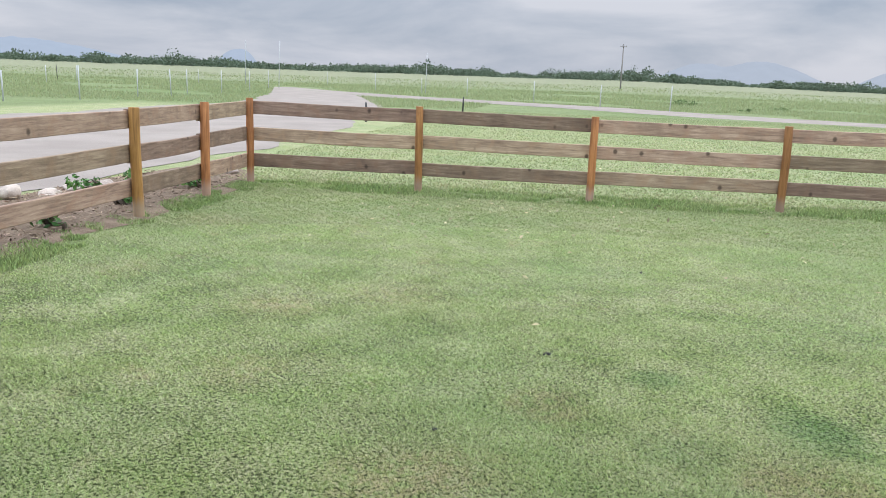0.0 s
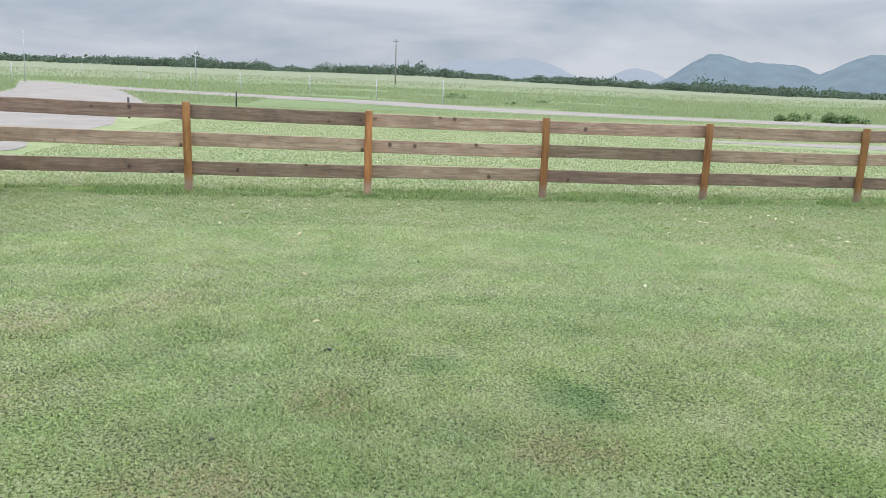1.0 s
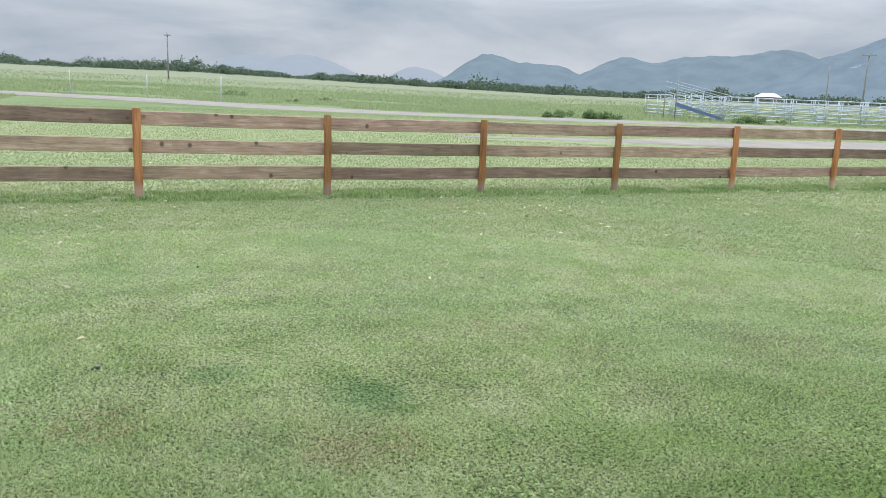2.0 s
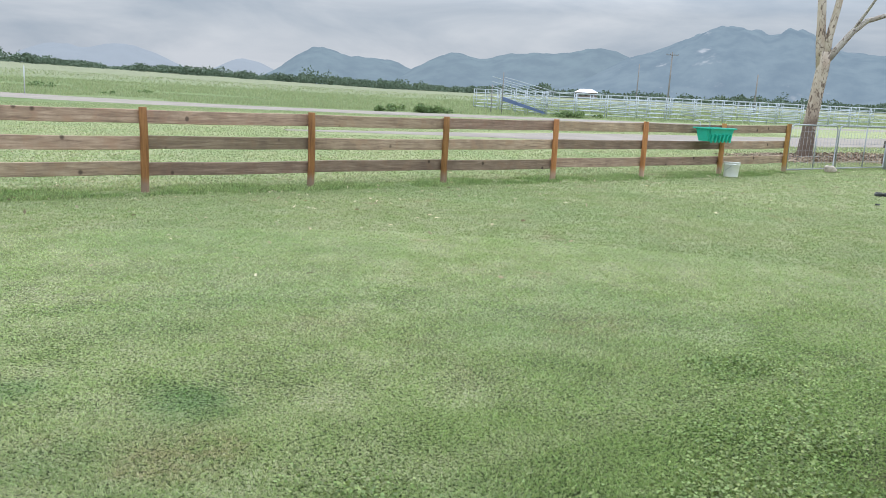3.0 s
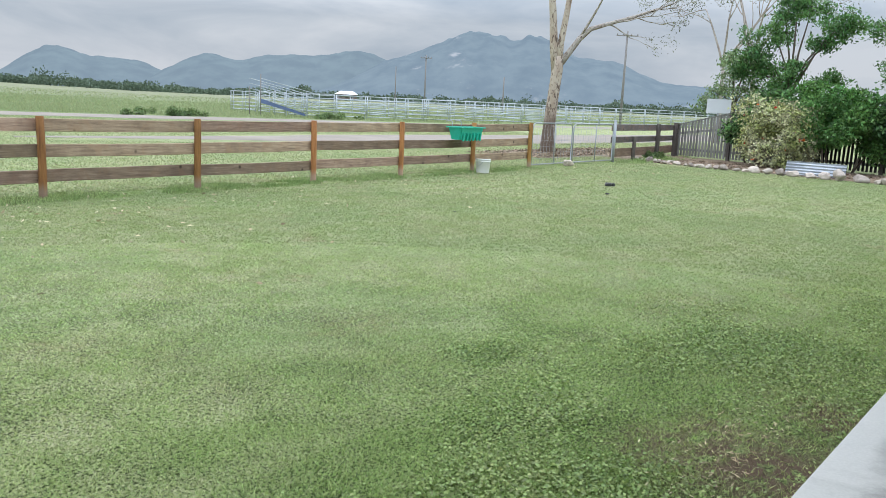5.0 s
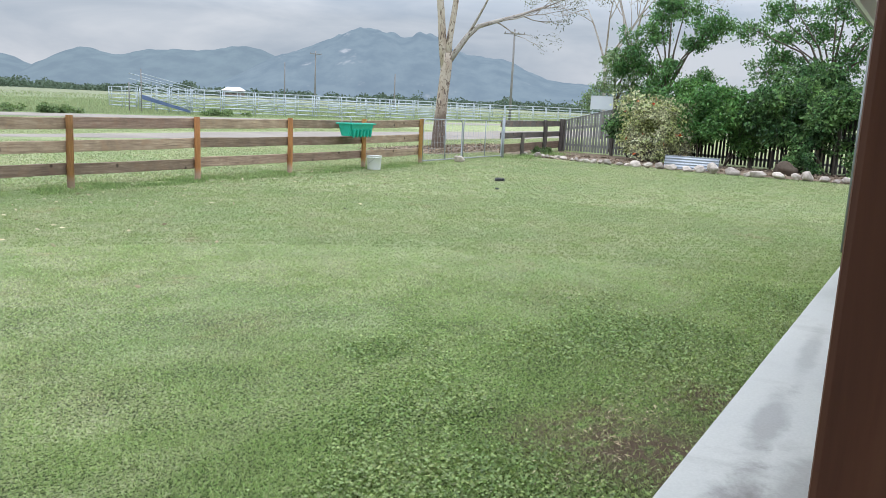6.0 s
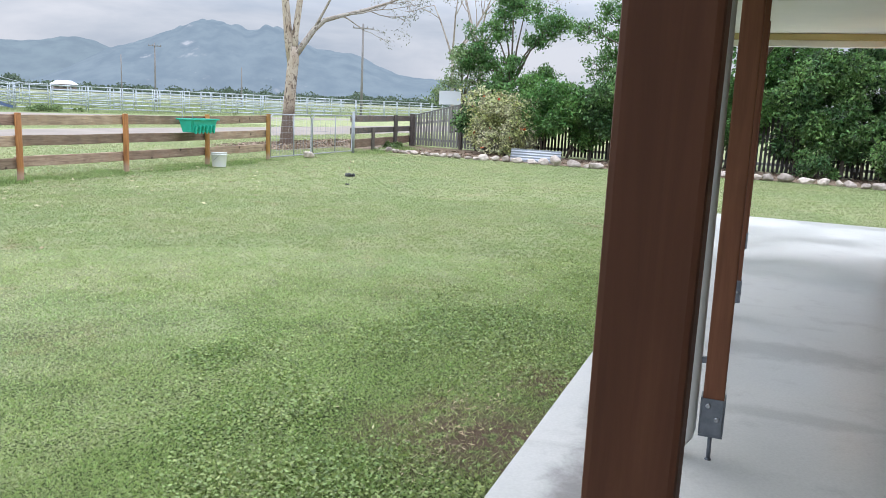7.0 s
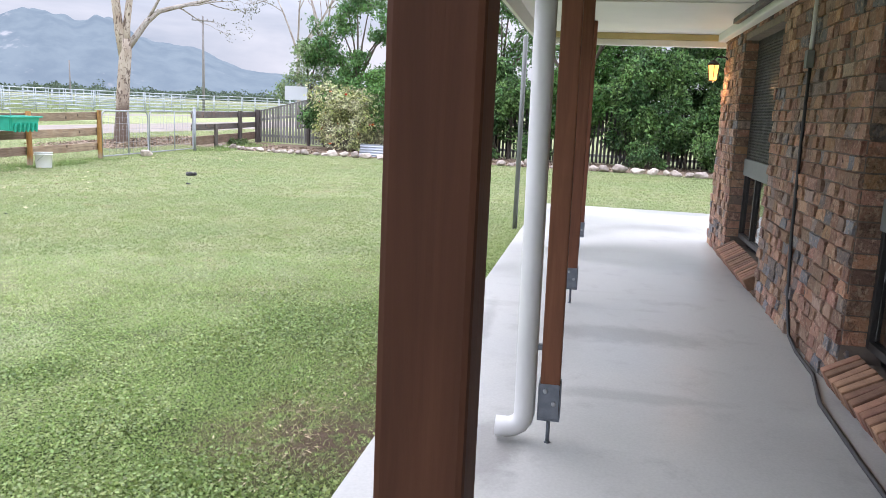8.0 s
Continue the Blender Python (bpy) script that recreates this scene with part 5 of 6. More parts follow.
def grow(bm, p, d, length, radius, depth, tips, rs, curl=0.35, split=2, rise=0.1):
    """A forking limb with tapering tubes; collects its twig ends."""
    pts, rad = [p], [radius]
    steps = 4
    for k in range(steps):
        d = (d + Vector((rs.gauss(0, curl), rs.gauss(0, curl), rs.gauss(0, curl) + rise)) * 0.4).normalized()
        p = p + d * length / steps
        pts.append(p)
        rad.append(radius * (1 - 0.5 * (k + 1) / steps))
    tube(bm, pts, rad, 7 if radius > 0.04 else 4, 0.06)
    if depth == 0:
        tips.append(tuple(p))
        tips.append(tuple(pts[-2]))
        return
    for k in range(split + (1 if rs.random() < 0.45 else 0)):
        e = (d + Vector((rs.gauss(0, 0.65), rs.gauss(0, 0.65), rs.gauss(0, 0.45)))).normalized()
        grow(bm, pts[-1 - (k % 2)], e, length * rs.uniform(0.55, 0.8), rad[-1] * 0.95, depth - 1, tips, rs, curl, split, rise)


def gum_tree():
    """The pale gum: one trunk to a fork, two upright stems and a long limb to the south-east."""
    g = thing("gum_tree", pose(24.45, 13.85, 0), "tall gum tree with pale trunk and peeling brown bark", "tree")
    rs = random.Random(5)
    rng = np.random.default_rng(5)
    R = Vector((0.51, -0.86, 0))
    bm = bmesh.new()
    trunk = [Vector((0, 0, -0.2)), Vector((0, 0, 0.1)), Vector((0, 0, 0.9)) + R * 0.03, Vector((0, 0, 1.9)) + R * 0.10, Vector((0, 0, 2.75)) + R * 0.17, Vector((0, 0, 3.25)) + R * 0.20]
    tube(bm, trunk, [0.30, 0.235, 0.20, 0.185, 0.185, 0.17], 16, 0.10)
    tube(bm, [Vector((0, 0, 2.7)) + R * 0.14, Vector((0, 0, 3.5)) + R * 0.02, Vector((0, 0, 4.6)) - R * 0.08, Vector((0, 0, 6.0)) - R * 0.25, Vector((0, 0, 7.6)) - R * 0.5], [0.16, 0.14, 0.125, 0.10, 0.07], 12, 0.1)
    tube(bm, [Vector((0, 0, 2.9)) + R * 0.20, Vector((0, 0, 3.7)) + R * 0.24, Vector((0, 0, 4.6)) + R * 0.36, Vector((0, 0, 5.8)) + R * 0.5, Vector((0, 0, 7.0)) + R * 0.55], [0.14, 0.11, 0.10, 0.085, 0.06], 12, 0.1)
    part("trunk", bm, M_BARK, g)
    tips = []
    bm = bmesh.new()
    limb = [Vector((0, 0, 2.95)) + R * 0.22, Vector((0, 0, 3.35)) + R * 0.5, Vector((0, 0, 3.85)) + R * 0.85, Vector((0, 0, 4.18)) + R * 1.2, Vector((0, 0, 4.36)) + R * 1.75, Vector((0, 0, 4.62)) + R * 2.6, Vector((0, 0, 4.95)) + R * 3.5]
    tube(bm, limb, [0.12, 0.105, 0.09, 0.08, 0.065, 0.05, 0.03], 10, 0.12)
    part("limb", bm, M_BARK_PALE, g)
    bm = bmesh.new()
    for q, d, ln, r in ((limb[2], Vector((0, 0, 1)) + R * 0.5, 1.6, 0.055), (limb[4], R * 1 + Vector((0, 0, 0.25)), 1.4, 0.04), (limb[4], R * 1 + Vector((0, 0.2, -0.25)), 0.9, 0.03), (limb[5], R + Vector((0, 0, -0.45)), 0.9, 0.028), (limb[6], R + Vector((0, 0, 0.1)), 1.1, 0.028), (limb[5], R + Vector((0.2, 0, 0.7)), 1.1, 0.03)):
        grow(bm, q, d.normalized(), ln, r, 2, tips, rs, 0.3, 2, -0.05)
    high = []
    for z, s in ((6.0, -1), (7.6, -1), (7.0, 1), (6.4, 1)):
        grow(bm, Vector((0, 0, z)) + R * 0.4 * s, (R * s * 0.8 + Vector((rs.uniform(-1, 1), rs.uniform(-1, 1), 1))).normalized(), 1.8, 0.06, 2, high, rs, 0.3, 2)
    part("branchwork", bm, M_BARK_PALE, g)
    co, fa = merged([spray(rng, tips, 5, 0.10, 0.085, 0.028, 1.0), spray(rng, high, 30, 0.25, 0.11, 0.03, 1.0)])
    sheet_mesh("crown", co, fa, M_LEAF_GUM, g)


gum_tree()


def leafy_tree(name, x, y, height, spread, seed, leaf, per, label, bark=None, lsize=(0.11, 0.05), depth=3, stems=3, low=0.35, tuft=0.22, girth=1.0):
    g = thing(name, pose(x, y, 0), label, "tree")
    rs, rng = random.Random(seed), np.random.default_rng(seed)
    bm = bmesh.new()
    tips = []
    fork = Vector((rs.uniform(-0.1, 0.1), rs.uniform(-0.1, 0.1), height * low))
    tube(bm, [Vector((0, 0, -0.1)), fork * 0.5 + Vector((0.04, 0, 0)), fork], [0.03 * height * girth, 0.022 * height * girth, 0.018 * height * girth], 9, 0.1)
    for k in range(stems):
        a = 2 * math.pi * k / stems + rs.uniform(-0.4, 0.4)
        d = Vector((math.cos(a) * spread, math.sin(a) * spread, height * 0.42)).normalized()
        grow(bm, fork, d, height * 0.36, 0.013 * height * girth, depth, tips, rs, 0.3, 2)
    part("trunk", bm, bark or M_BARK_DARK, g)
    co, fa = spray(rng, tips, per, tuft, lsize[0], lsize[1], 0.5)
    sheet_mesh("crown", co, fa, leaf, g)
    return g




def open_tree(x, y, fork, lobes, seed, leaf, label, per=34):
    """A slender-stemmed tree whose leaves hang in separate tufts (across, height, radius) with sky between them."""
    g = thing("garden_tree", pose(x, y, 0), label, "tree")
    rs, rng = random.Random(seed), np.random.default_rng(seed)
    wood, tips = bmesh.new(), []
    top = Vector((0, 0, fork))
    tube(wood, [Vector((0.1, 0.05, -0.1)), Vector((0.04, 0.06, fork * 0.5)), top], [0.13, 0.10, 0.085], 9, 0.1)
    for dy, z, r in lobes:
        c = Vector((rs.uniform(-0.6, 0.6), dy, z))
        bend = top.lerp(c, 0.5) + Vector((0, -0.12 * dy, 0.10 * abs(dy)))
        tube(wood, [top.lerp(c, 0.02), bend, c], [0.05, 0.032, 0.014], 6, 0.08)
        for k in range(int(26 * r / 0.5)):
            d = Vector((rs.gauss(0, 1), rs.gauss(0, 1), rs.gauss(0, 0.8))).normalized()
            tip = c + d * r * rs.uniform(0.3, 1.4)
            tube(wood, [c.lerp(tip, 0.05), c.lerp(tip, 0.6) + Vector((0, 0, 0.05)), tip], [0.012, 0.008, 0.004], 4)
            tips.append(tuple(tip))
    part("trunk", wood, M_BARK_DARK, g)
    co, fa = spray(rng, tips, per, 0.125, 0.125, 0.05, 0.6)
    sheet_mesh("crown", co, fa, leaf, g)
    return g


open_tree(30.0, 7.6, 2.3, ((1.44, 3.85, 0.60), (0.70, 4.35, 0.42), (0.55, 4.95, 0.46), (-0.40, 5.2, 0.50), (-1.30, 4.5, 0.52), (-1.0, 4.05, 0.34), (-1.85, 4.7, 0.34), (0.05, 3.15, 0.38), (1.0, 3.2, 0.46), (1.7, 3.2, 0.36), (0.5, 2.6, 0.5), (-1.1, 2.9, 0.38), (0.1, 5.5, 0.4)), 11, M_LEAF_TREE, "leafy green tree with an open crown behind the palings", 46)
open_tree(29.7, 2.2, 2.5, ((1.55, 4.2, 0.40), (2.5, 4.45, 0.42), (2.0, 3.1, 0.55), (0.5, 4.4, 0.55), (0.1, 5.15, 0.60), (-0.4, 3.7, 0.66), (1.3, 5.1, 0.42), (2.0, 5.1, 0.30), (-1.0, 4.9, 0.66), (0.7, 3.2, 0.55), (-0.2, 5.9, 0.66), (-1.5, 3.9, 0.7), (-2.2, 5.0, 0.8), (1.6, 3.5, 0.4)), 37, M_LEAF_TREE, "tall open-crowned green tree over the hedge")
leafy_tree("garden_tree", 27.6, -0.6, 6.4, 2.0, 41, M_LEAF_DARK, 70, "tall dark green tree over the hedge", lsize=(0.15, 0.065), stems=4, low=0.3, tuft=0.23)
leafy_tree("bare_gum", 45.4, 15.3, 9.6, 2.2, 53, M_LEAF_GUM, 6, "pale sparse gum tree beyond the yard", M_BARK_PALE, (0.13, 0.05), 5, 4, 0.44, 0.25, 0.55)
leafy_tree("bare_gum", 50.5, 15.2, 10.8, 2.2, 67, M_LEAF_GUM, 6, "pale sparse gum tree behind the garden trees", M_BARK_PALE, (0.13, 0.05), 5, 4, 0.46, 0.25, 0.55)
open_tree(30.7, 9.7, 1.5, ((0.0, 3.2, 0.42), (0.55, 2.4, 0.45), (-0.4, 2.5, 0.42), (0.3, 3.7, 0.30), (0.8, 1.9, 0.36), (-0.5, 3.5, 0.34)), 59, M_LEAF_LIGHT, "light green small tree behind the palings", 30)


def shrub(name, x, y, blobs, count, leaf, seed, label, lsize=(0.10, 0.05), stems=7, extra=None):
    """A dense shrub: stems and a crown of small leaves in uneven clumps."""
    g = thing(name, pose(x, y, 0), label, "shrub")
    rs, rng = random.Random(seed), np.random.default_rng(seed)
    for k in range(stems):
        bm = bmesh.new()
        b = blobs[k % len(blobs)]
        top = Vector((b[0] + rs.uniform(-1, 1) * b[3] * 0.5, b[1] + rs.uniform(-1, 1) * b[4] * 0.5, b[2] + b[5] * 0.5))
        foot = Vector((b[0] * 0.4 + rs.uniform(-0.2, 0.2), b[1] * 0.4 + rs.uniform(-0.2, 0.2), -0.05))
        tube(bm, [foot, foot.lerp(top, 0.5) + Vector((rs.uniform(-0.1, 0.1), rs.uniform(-0.1, 0.1), 0.05)), top], [0.035, 0.025, 0.01], 6, 0.1)
        part("stem", bm, M_BARK_DARK, g)
    c, d = clumps(rng, blobs, count)
    keep = c[:, 2] > 0.06
    co, fa = leaf_cloud(rng, c[keep], d[keep], lsize[0], lsize[1], 0.2)
    sheet_mesh("crown", co, fa, leaf, g)
    if extra:
        c, d = clumps(rng, blobs, extra)
        co, fa = leaf_cloud(rng, c * 1.0 + d * 0.05, d, 0.12, 0.10, 0.0)
        ob = sheet_mesh("blossom", co, fa, M_FLOWER, g)
        ob["label"] = "red flowers"


def random_blobs(rs, rx, ry, h, n, r0, r1, low=0.18):
    out = []
    for k in range(n):
        z = h * (low + (0.90 - low) * (k + 0.5) / n)
        w = 1.0 - 0.45 * (z / h) ** 2
        r = rs.uniform(r0, r1)
        out.append((rs.uniform(-rx, rx) * w, rs.uniform(-ry, ry) * w, z, r * 1.05, r * 1.05, r * 0.85))
    return out


def hedge():
    rs = random.Random(77)
    shrub("variegated_bush", 26.1, 6.75, random_blobs(rs, 0.95, 1.05, 2.0, 22, 0.38, 0.60), 10000, M_LEAF_CREAM, 3, "rounded cream and yellow variegated bush with red flowers", (0.10, 0.055), extra=26)
    plan = ((26.2, 5.0, 2.5, 1.1), (26.0, 3.2, 2.7, 1.1), (25.9, 1.4, 2.5, 1.1), (25.6, -0.4, 2.9, 1.1), (25.2, -2.3, 3.7, 1.3), (24.9, -4.2, 3.6, 1.3), (24.5, -6.2, 3.9, 1.4), (24.2, -8.3, 3.8, 1.4), (27.5, 7.9, 2.4, 0.8), (27.3, -1.6, 4.6, 1.3), (26.9, -4.4, 4.9, 1.4), (26.5, -7.0, 4.8, 1.4), (27.3, 5.9, 2.7, 1.0), (27.3, 2.4, 3.3, 1.1))
    for k, (x, y, h, r) in enumerate(plan):
        shrub("hedge_shrub", x + 0.35, y, random_blobs(rs, r * 0.62, r, h, int(13 * h / 2), 0.34, 0.60, 0.30 if h < 3.5 else (0.17 if x < 26 else 0.24)), int(4600 * h), M_LEAF_DARK if k % 3 else M_LEAF, 100 + k, "dense dark green shrub of the garden hedge" if k % 3 else "dense mid-green shrub of the garden hedge", (0.12, 0.055), 4)
    for k, (x, y, s) in enumerate(((24.3, -4.6, 0.8), (24.6, -2.6, 0.55), (25.3, 0.6, 0.6), (25.6, 2.4, 0.55), (24.0, -6.4, 0.8))):
        shrub("garden_shrub", x, y, random_blobs(rs, s * 0.7, s, s * 1.3, 9, s * 0.3, s * 0.5, 0.12), int(3600 * s), M_LEAF_DARK, 500 + k, "low dark green shrub behind the border stones", (0.10, 0.045), 4)
    for k, (x, y, s) in enumerate(((10.6, 73.4, 1.0), (13.4, 61.5, 0.5), (17.3, 67.4, 0.6), (28.6, 46.0, 0.8), (28.9, 43.6, 0.9), (30.4, 43.4, 0.8), (40.6, 42.6, 0.8), (41.9, 42.4, 0.9), (44.8, 43.0, 0.45), (26.5, 44.2, 0.6), (26.0, 10.6, 0.35))):
        shrub("low_bush", x, y, random_blobs(rs, s * 1.2, s * 0.8, s * 0.45, 8, s * 0.26, s * 0.40), 900, M_WEED, 300 + k, "low green bush in the long grass", (0.16, 0.07), 3)


hedge()


def weeds():
    rs = random.Random(8)
    for k, (x, y, s) in enumerate(((-4.2, 6.45, 0.26), (-4.3, 9.5, 0.2), (-5.2, 8.5, 0.24), (-5.0, 9.3, 0.22), (-4.9, 6.3, 0.2), (-4.25, 7.9, 0.16))):
        shrub("weed", x, y, random_blobs(rs, s * 0.6, s * 0.6, s * 0.9, 4, s * 0.3, s * 0.5), 130, M_LEAF, 400 + k, "small green weed growing under the fence", (0.07, 0.035), 3)


weeds()


def sign_board():
    g = thing("board", pose(29.9, 9.95, 0, 0, 0, 20), "pale sheet board on a post behind the paling fence", "board")
    part("panel", boxed(-0.03, 0.03, -0.42, 0.42, 1.62, 2.12, 0.004), M_ROOF, g)
    part("post", tubed([(0.06, 0, -0.1), (0.06, 0, 2.0)], 0.035, 8), M_GALV, g)


sign_board()


def far_woods():
    """The belt of scrub and trees along the far side of the paddock."""
    rng = np.random.default_rng(19)
    blobs = []
    for k in range(2300):
        az = rng.uniform(-50, 85)
        dist = rng.uniform(285, 345)
        x, y = dist * math.sin(radians(az)), dist * math.cos(radians(az))
        z = ground_height(x, y)
        thick = 0.70 + 0.55 * noise.noise(Vector((az * 0.13, 0, 0))) + 0.45 * noise.noise(Vector((az * 0.9, 3, 0)))
        h = rng.uniform(2.0, 4.3) * thick * (1.0 if az < 30 else 1.1)
        if rng.random() < 0.03:
            h *= 1.6
        w = rng.uniform(1.6, 3.6)
        blobs.append((x, y, z + h * 0.5, w, w, h * 0.55))
    c, d = clumps(rng, blobs, 120000)
    co, fa = leaf_cloud(rng, c, d, 0.75, 0.55, 0.0)
    ob = sheet_mesh("far_woods", co, fa, M_WOODS)
    tagged(ob, "belt of dark green scrub across the far paddock", "woods", kind="stuff")


far_woods()

# ---- grass ----


def blades(rng, x, y, z, height, width, lean):
    """Corners and faces of single grass blades, one triangle each."""
    n = len(x)
    a = rng.uniform(0, 2 * math.pi, n)
    h = height * rng.uniform(0.5, 1.3, n)
    w = width * rng.uniform(0.7, 1.3, n) / 2
    b = rng.uniform(0, 2 * math.pi, n)
    ln = lean * rng.uniform(0.1, 1.0, n) * h
    p0 = np.stack((x - np.cos(a) * w, y - np.sin(a) * w, z), 1)
    p1 = np.stack((x + np.cos(a) * w, y + np.sin(a) * w, z), 1)
    p2 = np.stack((x + np.cos(b) * ln, y + np.sin(b) * ln, z + h), 1)
    co = np.stack((p0, p1, p2), 1).reshape(-1, 3)
    return co, np.arange(3 * n).reshape(-1, 3)


def patchy(x, y, s, seed):
    """A cheap smooth random field over the lawn, about -1 to 1."""
    return (np.sin(x * s + seed + 1.7 * np.sin(y * s * 0.7)) + np.sin(y * s * 1.3 - seed + 1.3 * np.sin(x * s * 0.9)) + np.sin((x + y) * s * 0.6 + 2.1 * seed)) / 3


def drive_edge(y, side):
    """Where the driveway's edge runs, for each y; side: -1 or 1."""
    d = np.array(DRIVE)
    return np.interp(y, d[:, 1], d[:, 0] + side * d[:, 2] / 2)


def track_middle(x):
    d = np.array(TRACK)
    return np.interp(x, d[:, 0], d[:, 1])


def lawn_grass():
    rng = np.random.default_rng(3)
    clouds = []
    # bands of the yard by distance from the verandah, denser where they are close
    for r0, r1, dens, hgt, wid in ((1.7, 3.4, 27000, 0.0135, 0.0040), (3.4, 5.0, 14500, 0.013, 0.0055), (5.0, 8.0, 6500, 0.012, 0.008), (8.0, 13.0, 4000, 0.016, 0.012), (13.0, 26.0, 1500, 0.018, 0.016)):
        area = math.pi * (r1 * r1 - r0 * r0) * 0.40
        n = int(area * dens * 1.08)
        r = np.sqrt(rng.uniform(r0 * r0, r1 * r1, n))
        a = np.radians(rng.uniform(-48, 108, n))
        x, y = 0.8 + r * np.sin(a), r * np.cos(a)
        v = y + 0.0375 * x
        ok = (x > -4.1) & (y < 10.6) & ((v > EDGE_V + 0.01) | (x > 14.0 + 0.0375 * y)) & (x < 23.2)
        soil = np.exp(-(((x - 4.3) / 0.75) ** 2 + ((y - 0.62) / 0.38) ** 2))
        ok &= rng.random(n) > soil * 0.8
        # tufts a few centimetres wide with gaps between them
        ok &= (patchy(x, y, 560 / r1, 0.5) > -0.30) | (rng.random(n) < 0.12)
        x, y = x[ok], y[ok]
        k = 1.0 + 0.35 * patchy(x, y, 2.2, 1.0)
        lush = np.exp(-((x - 1.85) ** 2 + (y - 3.3) ** 2) / 0.10) + 0.8 * np.exp(-((x - 1.2) ** 2 + (y - 3.85) ** 2) / 0.05) + 0.8 * np.exp(-((x - 1.2) ** 2 + (y - 3.0) ** 2) / 0.06)
        clouds.append(blades(rng, x, y, np.full(len(x), 0.0), hgt * k * (1 - 0.5 * np.minimum(lush, 1)), wid, 1.9))
    # the rest of the yard, beside and close to the verandah
    n = 900000
    x, y = rng.uniform(-4.1, 14.0, n), rng.uniform(-0.4, 10.6, n)
    v, r, a = y + 0.0375 * x, np.hypot(x - 0.8, y), np.degrees(np.arctan2(x - 0.8, y))
    ok = (v > EDGE_V + 0.01) & ((r < 1.7) | (a < -48))
    clouds.append(blades(rng, x[ok], y[ok], np.zeros(ok.sum()), 0.0145, 0.014, 1.9))
    # longer tufts at the foot of the fences
    tufts = []
    for n, x0, x1, y0, y1, h in ((60000, -3.9, 17.9, 9.95, 10.85, 0.045), (20000, -4.05, -3.45, 3.5, 10.6, 0.036), (5000, 22.6, 27.5, 9.6, 10.6, 0.10)):
        x, y = rng.uniform(x0, x1, n), rng.uniform(y0, y1, n)
        ok = patchy(x, y, 3.1, 2.0) + 0.6 * patchy(x, y, 11.0, 5.0) > -0.05
        tufts.append(blades(rng, x[ok], y[ok], np.zeros(ok.sum()), h, 0.012, 1.0))
    # the rough grass between the yard fence and the tracks
    n = 380000
    x, y = rng.uniform(-9, 42, n), 10.6 + 33 * rng.uniform(0, 1, n) ** 1.6
    ok = (x > drive_edge(y, 1)) & (np.abs(y - (21.6 - 0.07 * (x - 22))) > np.clip((x - 11) * 0.3, 0, 3.2)) & (x > -5.2) & (y < track_middle(x) - 3.4)
    rough = blades(rng, x[ok], y[ok], np.zeros(ok.sum()), 0.028, 0.03, 1.4)
    far_lawn = merged([clouds.pop(4), clouds.pop(3)])
    co, fa = merged(tufts)
    tagged(sheet_mesh("fence_tufts", co, fa, M_TUFT), "lush green tufts left uncut under the fences", "grass", kind="stuff")
    co, fa = merged([rough, far_lawn])
    tagged(sheet_mesh("rough_grass", co, fa, M_ROUGH_BLADE), "rough pale green grass around the yard fence", "grass", kind="stuff")
    co, fa = merged(clouds)
    tagged(sheet_mesh("lawn_grass", co, fa, M_BLADE), "short mown lawn grass with dry patches", "grass", kind="stuff")


lawn_grass()


def broadleaf_patch():
    """Low broad-leaved ground cover between the slab and the lawn."""
    rng = np.random.default_rng(13)
    n = 210000
    x, y = rng.uniform(1.9, 8.6, n), rng.uniform(0.2, 2.6, n)
    v = y + 0.0375 * x
    ok = (v > EDGE_V + 0.02) & (0.9 * patchy(x, y, 2.6, 4.0) + 0.5 * patchy(x, y, 7.0, 1.0) + rng.normal(0, 0.45, n) > 0.0 + 0.55 * np.maximum(v - 1.0, 0) + 0.4 * np.maximum(3.8 - x, 0) + 0.12 * np.maximum(x - 5.5, 0))
    soil = np.exp(-(((x - 4.25) / 0.7) ** 2 + ((y - 0.62) / 0.35) ** 2))
    ok &= rng.random(n) > soil * 0.85
    c = np.stack((x, y, rng.uniform(0.008, 0.034, n)), 1)[ok]
    up = np.tile(np.array([[0.0, 0.0, 0.2]]), (len(c), 1))
    co, fa = leaf_cloud(rng, c, up, 0.0165, 0.0135, 0.0, 0.4)
    tagged(sheet_mesh("ground_cover", co, fa, leaf_material("ground_cover_leaf", (0.265, 0.37, 0.12), (0.34, 0.425, 0.16), 0.52, 1.2)), "low broad-leaved weeds in the lawn", "plants", kind="stuff")


broadleaf_patch()


def paddock_grass():
    rng = np.random.default_rng(29)
    clouds = []
    for r0, r1, n, h, w in ((44, 70, 80000, 0.17, 0.07), (70, 120, 80000, 0.22, 0.13), (120, 200, 22000, 0.26, 0.20)):
        r = np.sqrt(rng.uniform(r0 * r0, r1 * r1, n))
        a = np.radians(rng.uniform(-46, 72, n))
        x, y = r * np.sin(a), r * np.cos(a)
        road = (np.abs(y - track_middle(x)) < 3.9) & (x > -31)
        drive = (x > drive_edge(y, -1)) & (x < drive_edge(y, 1)) & (y < 86)
        ok = (~road) & (~drive) & (y > np.minimum(47 - 0.35 * np.abs(x), 50)) & (patchy(x, y, 0.3, 3.0) > -0.5)
        ok &= ~((x > -5) & (y < track_middle(x)))
        x, y = x[ok], y[ok]
        z = np.array([ground_height(p, q) for p, q in zip(x, y)])
        clouds.append(blades(rng, x, y, z - 0.02, h, w, 0.7))
    co, fa = merged(clouds)
    tagged(sheet_mesh("paddock_grass", co, fa, M_PADDOCK_BLADE), "long green pasture grass", "grass", kind="stuff")


paddock_grass()


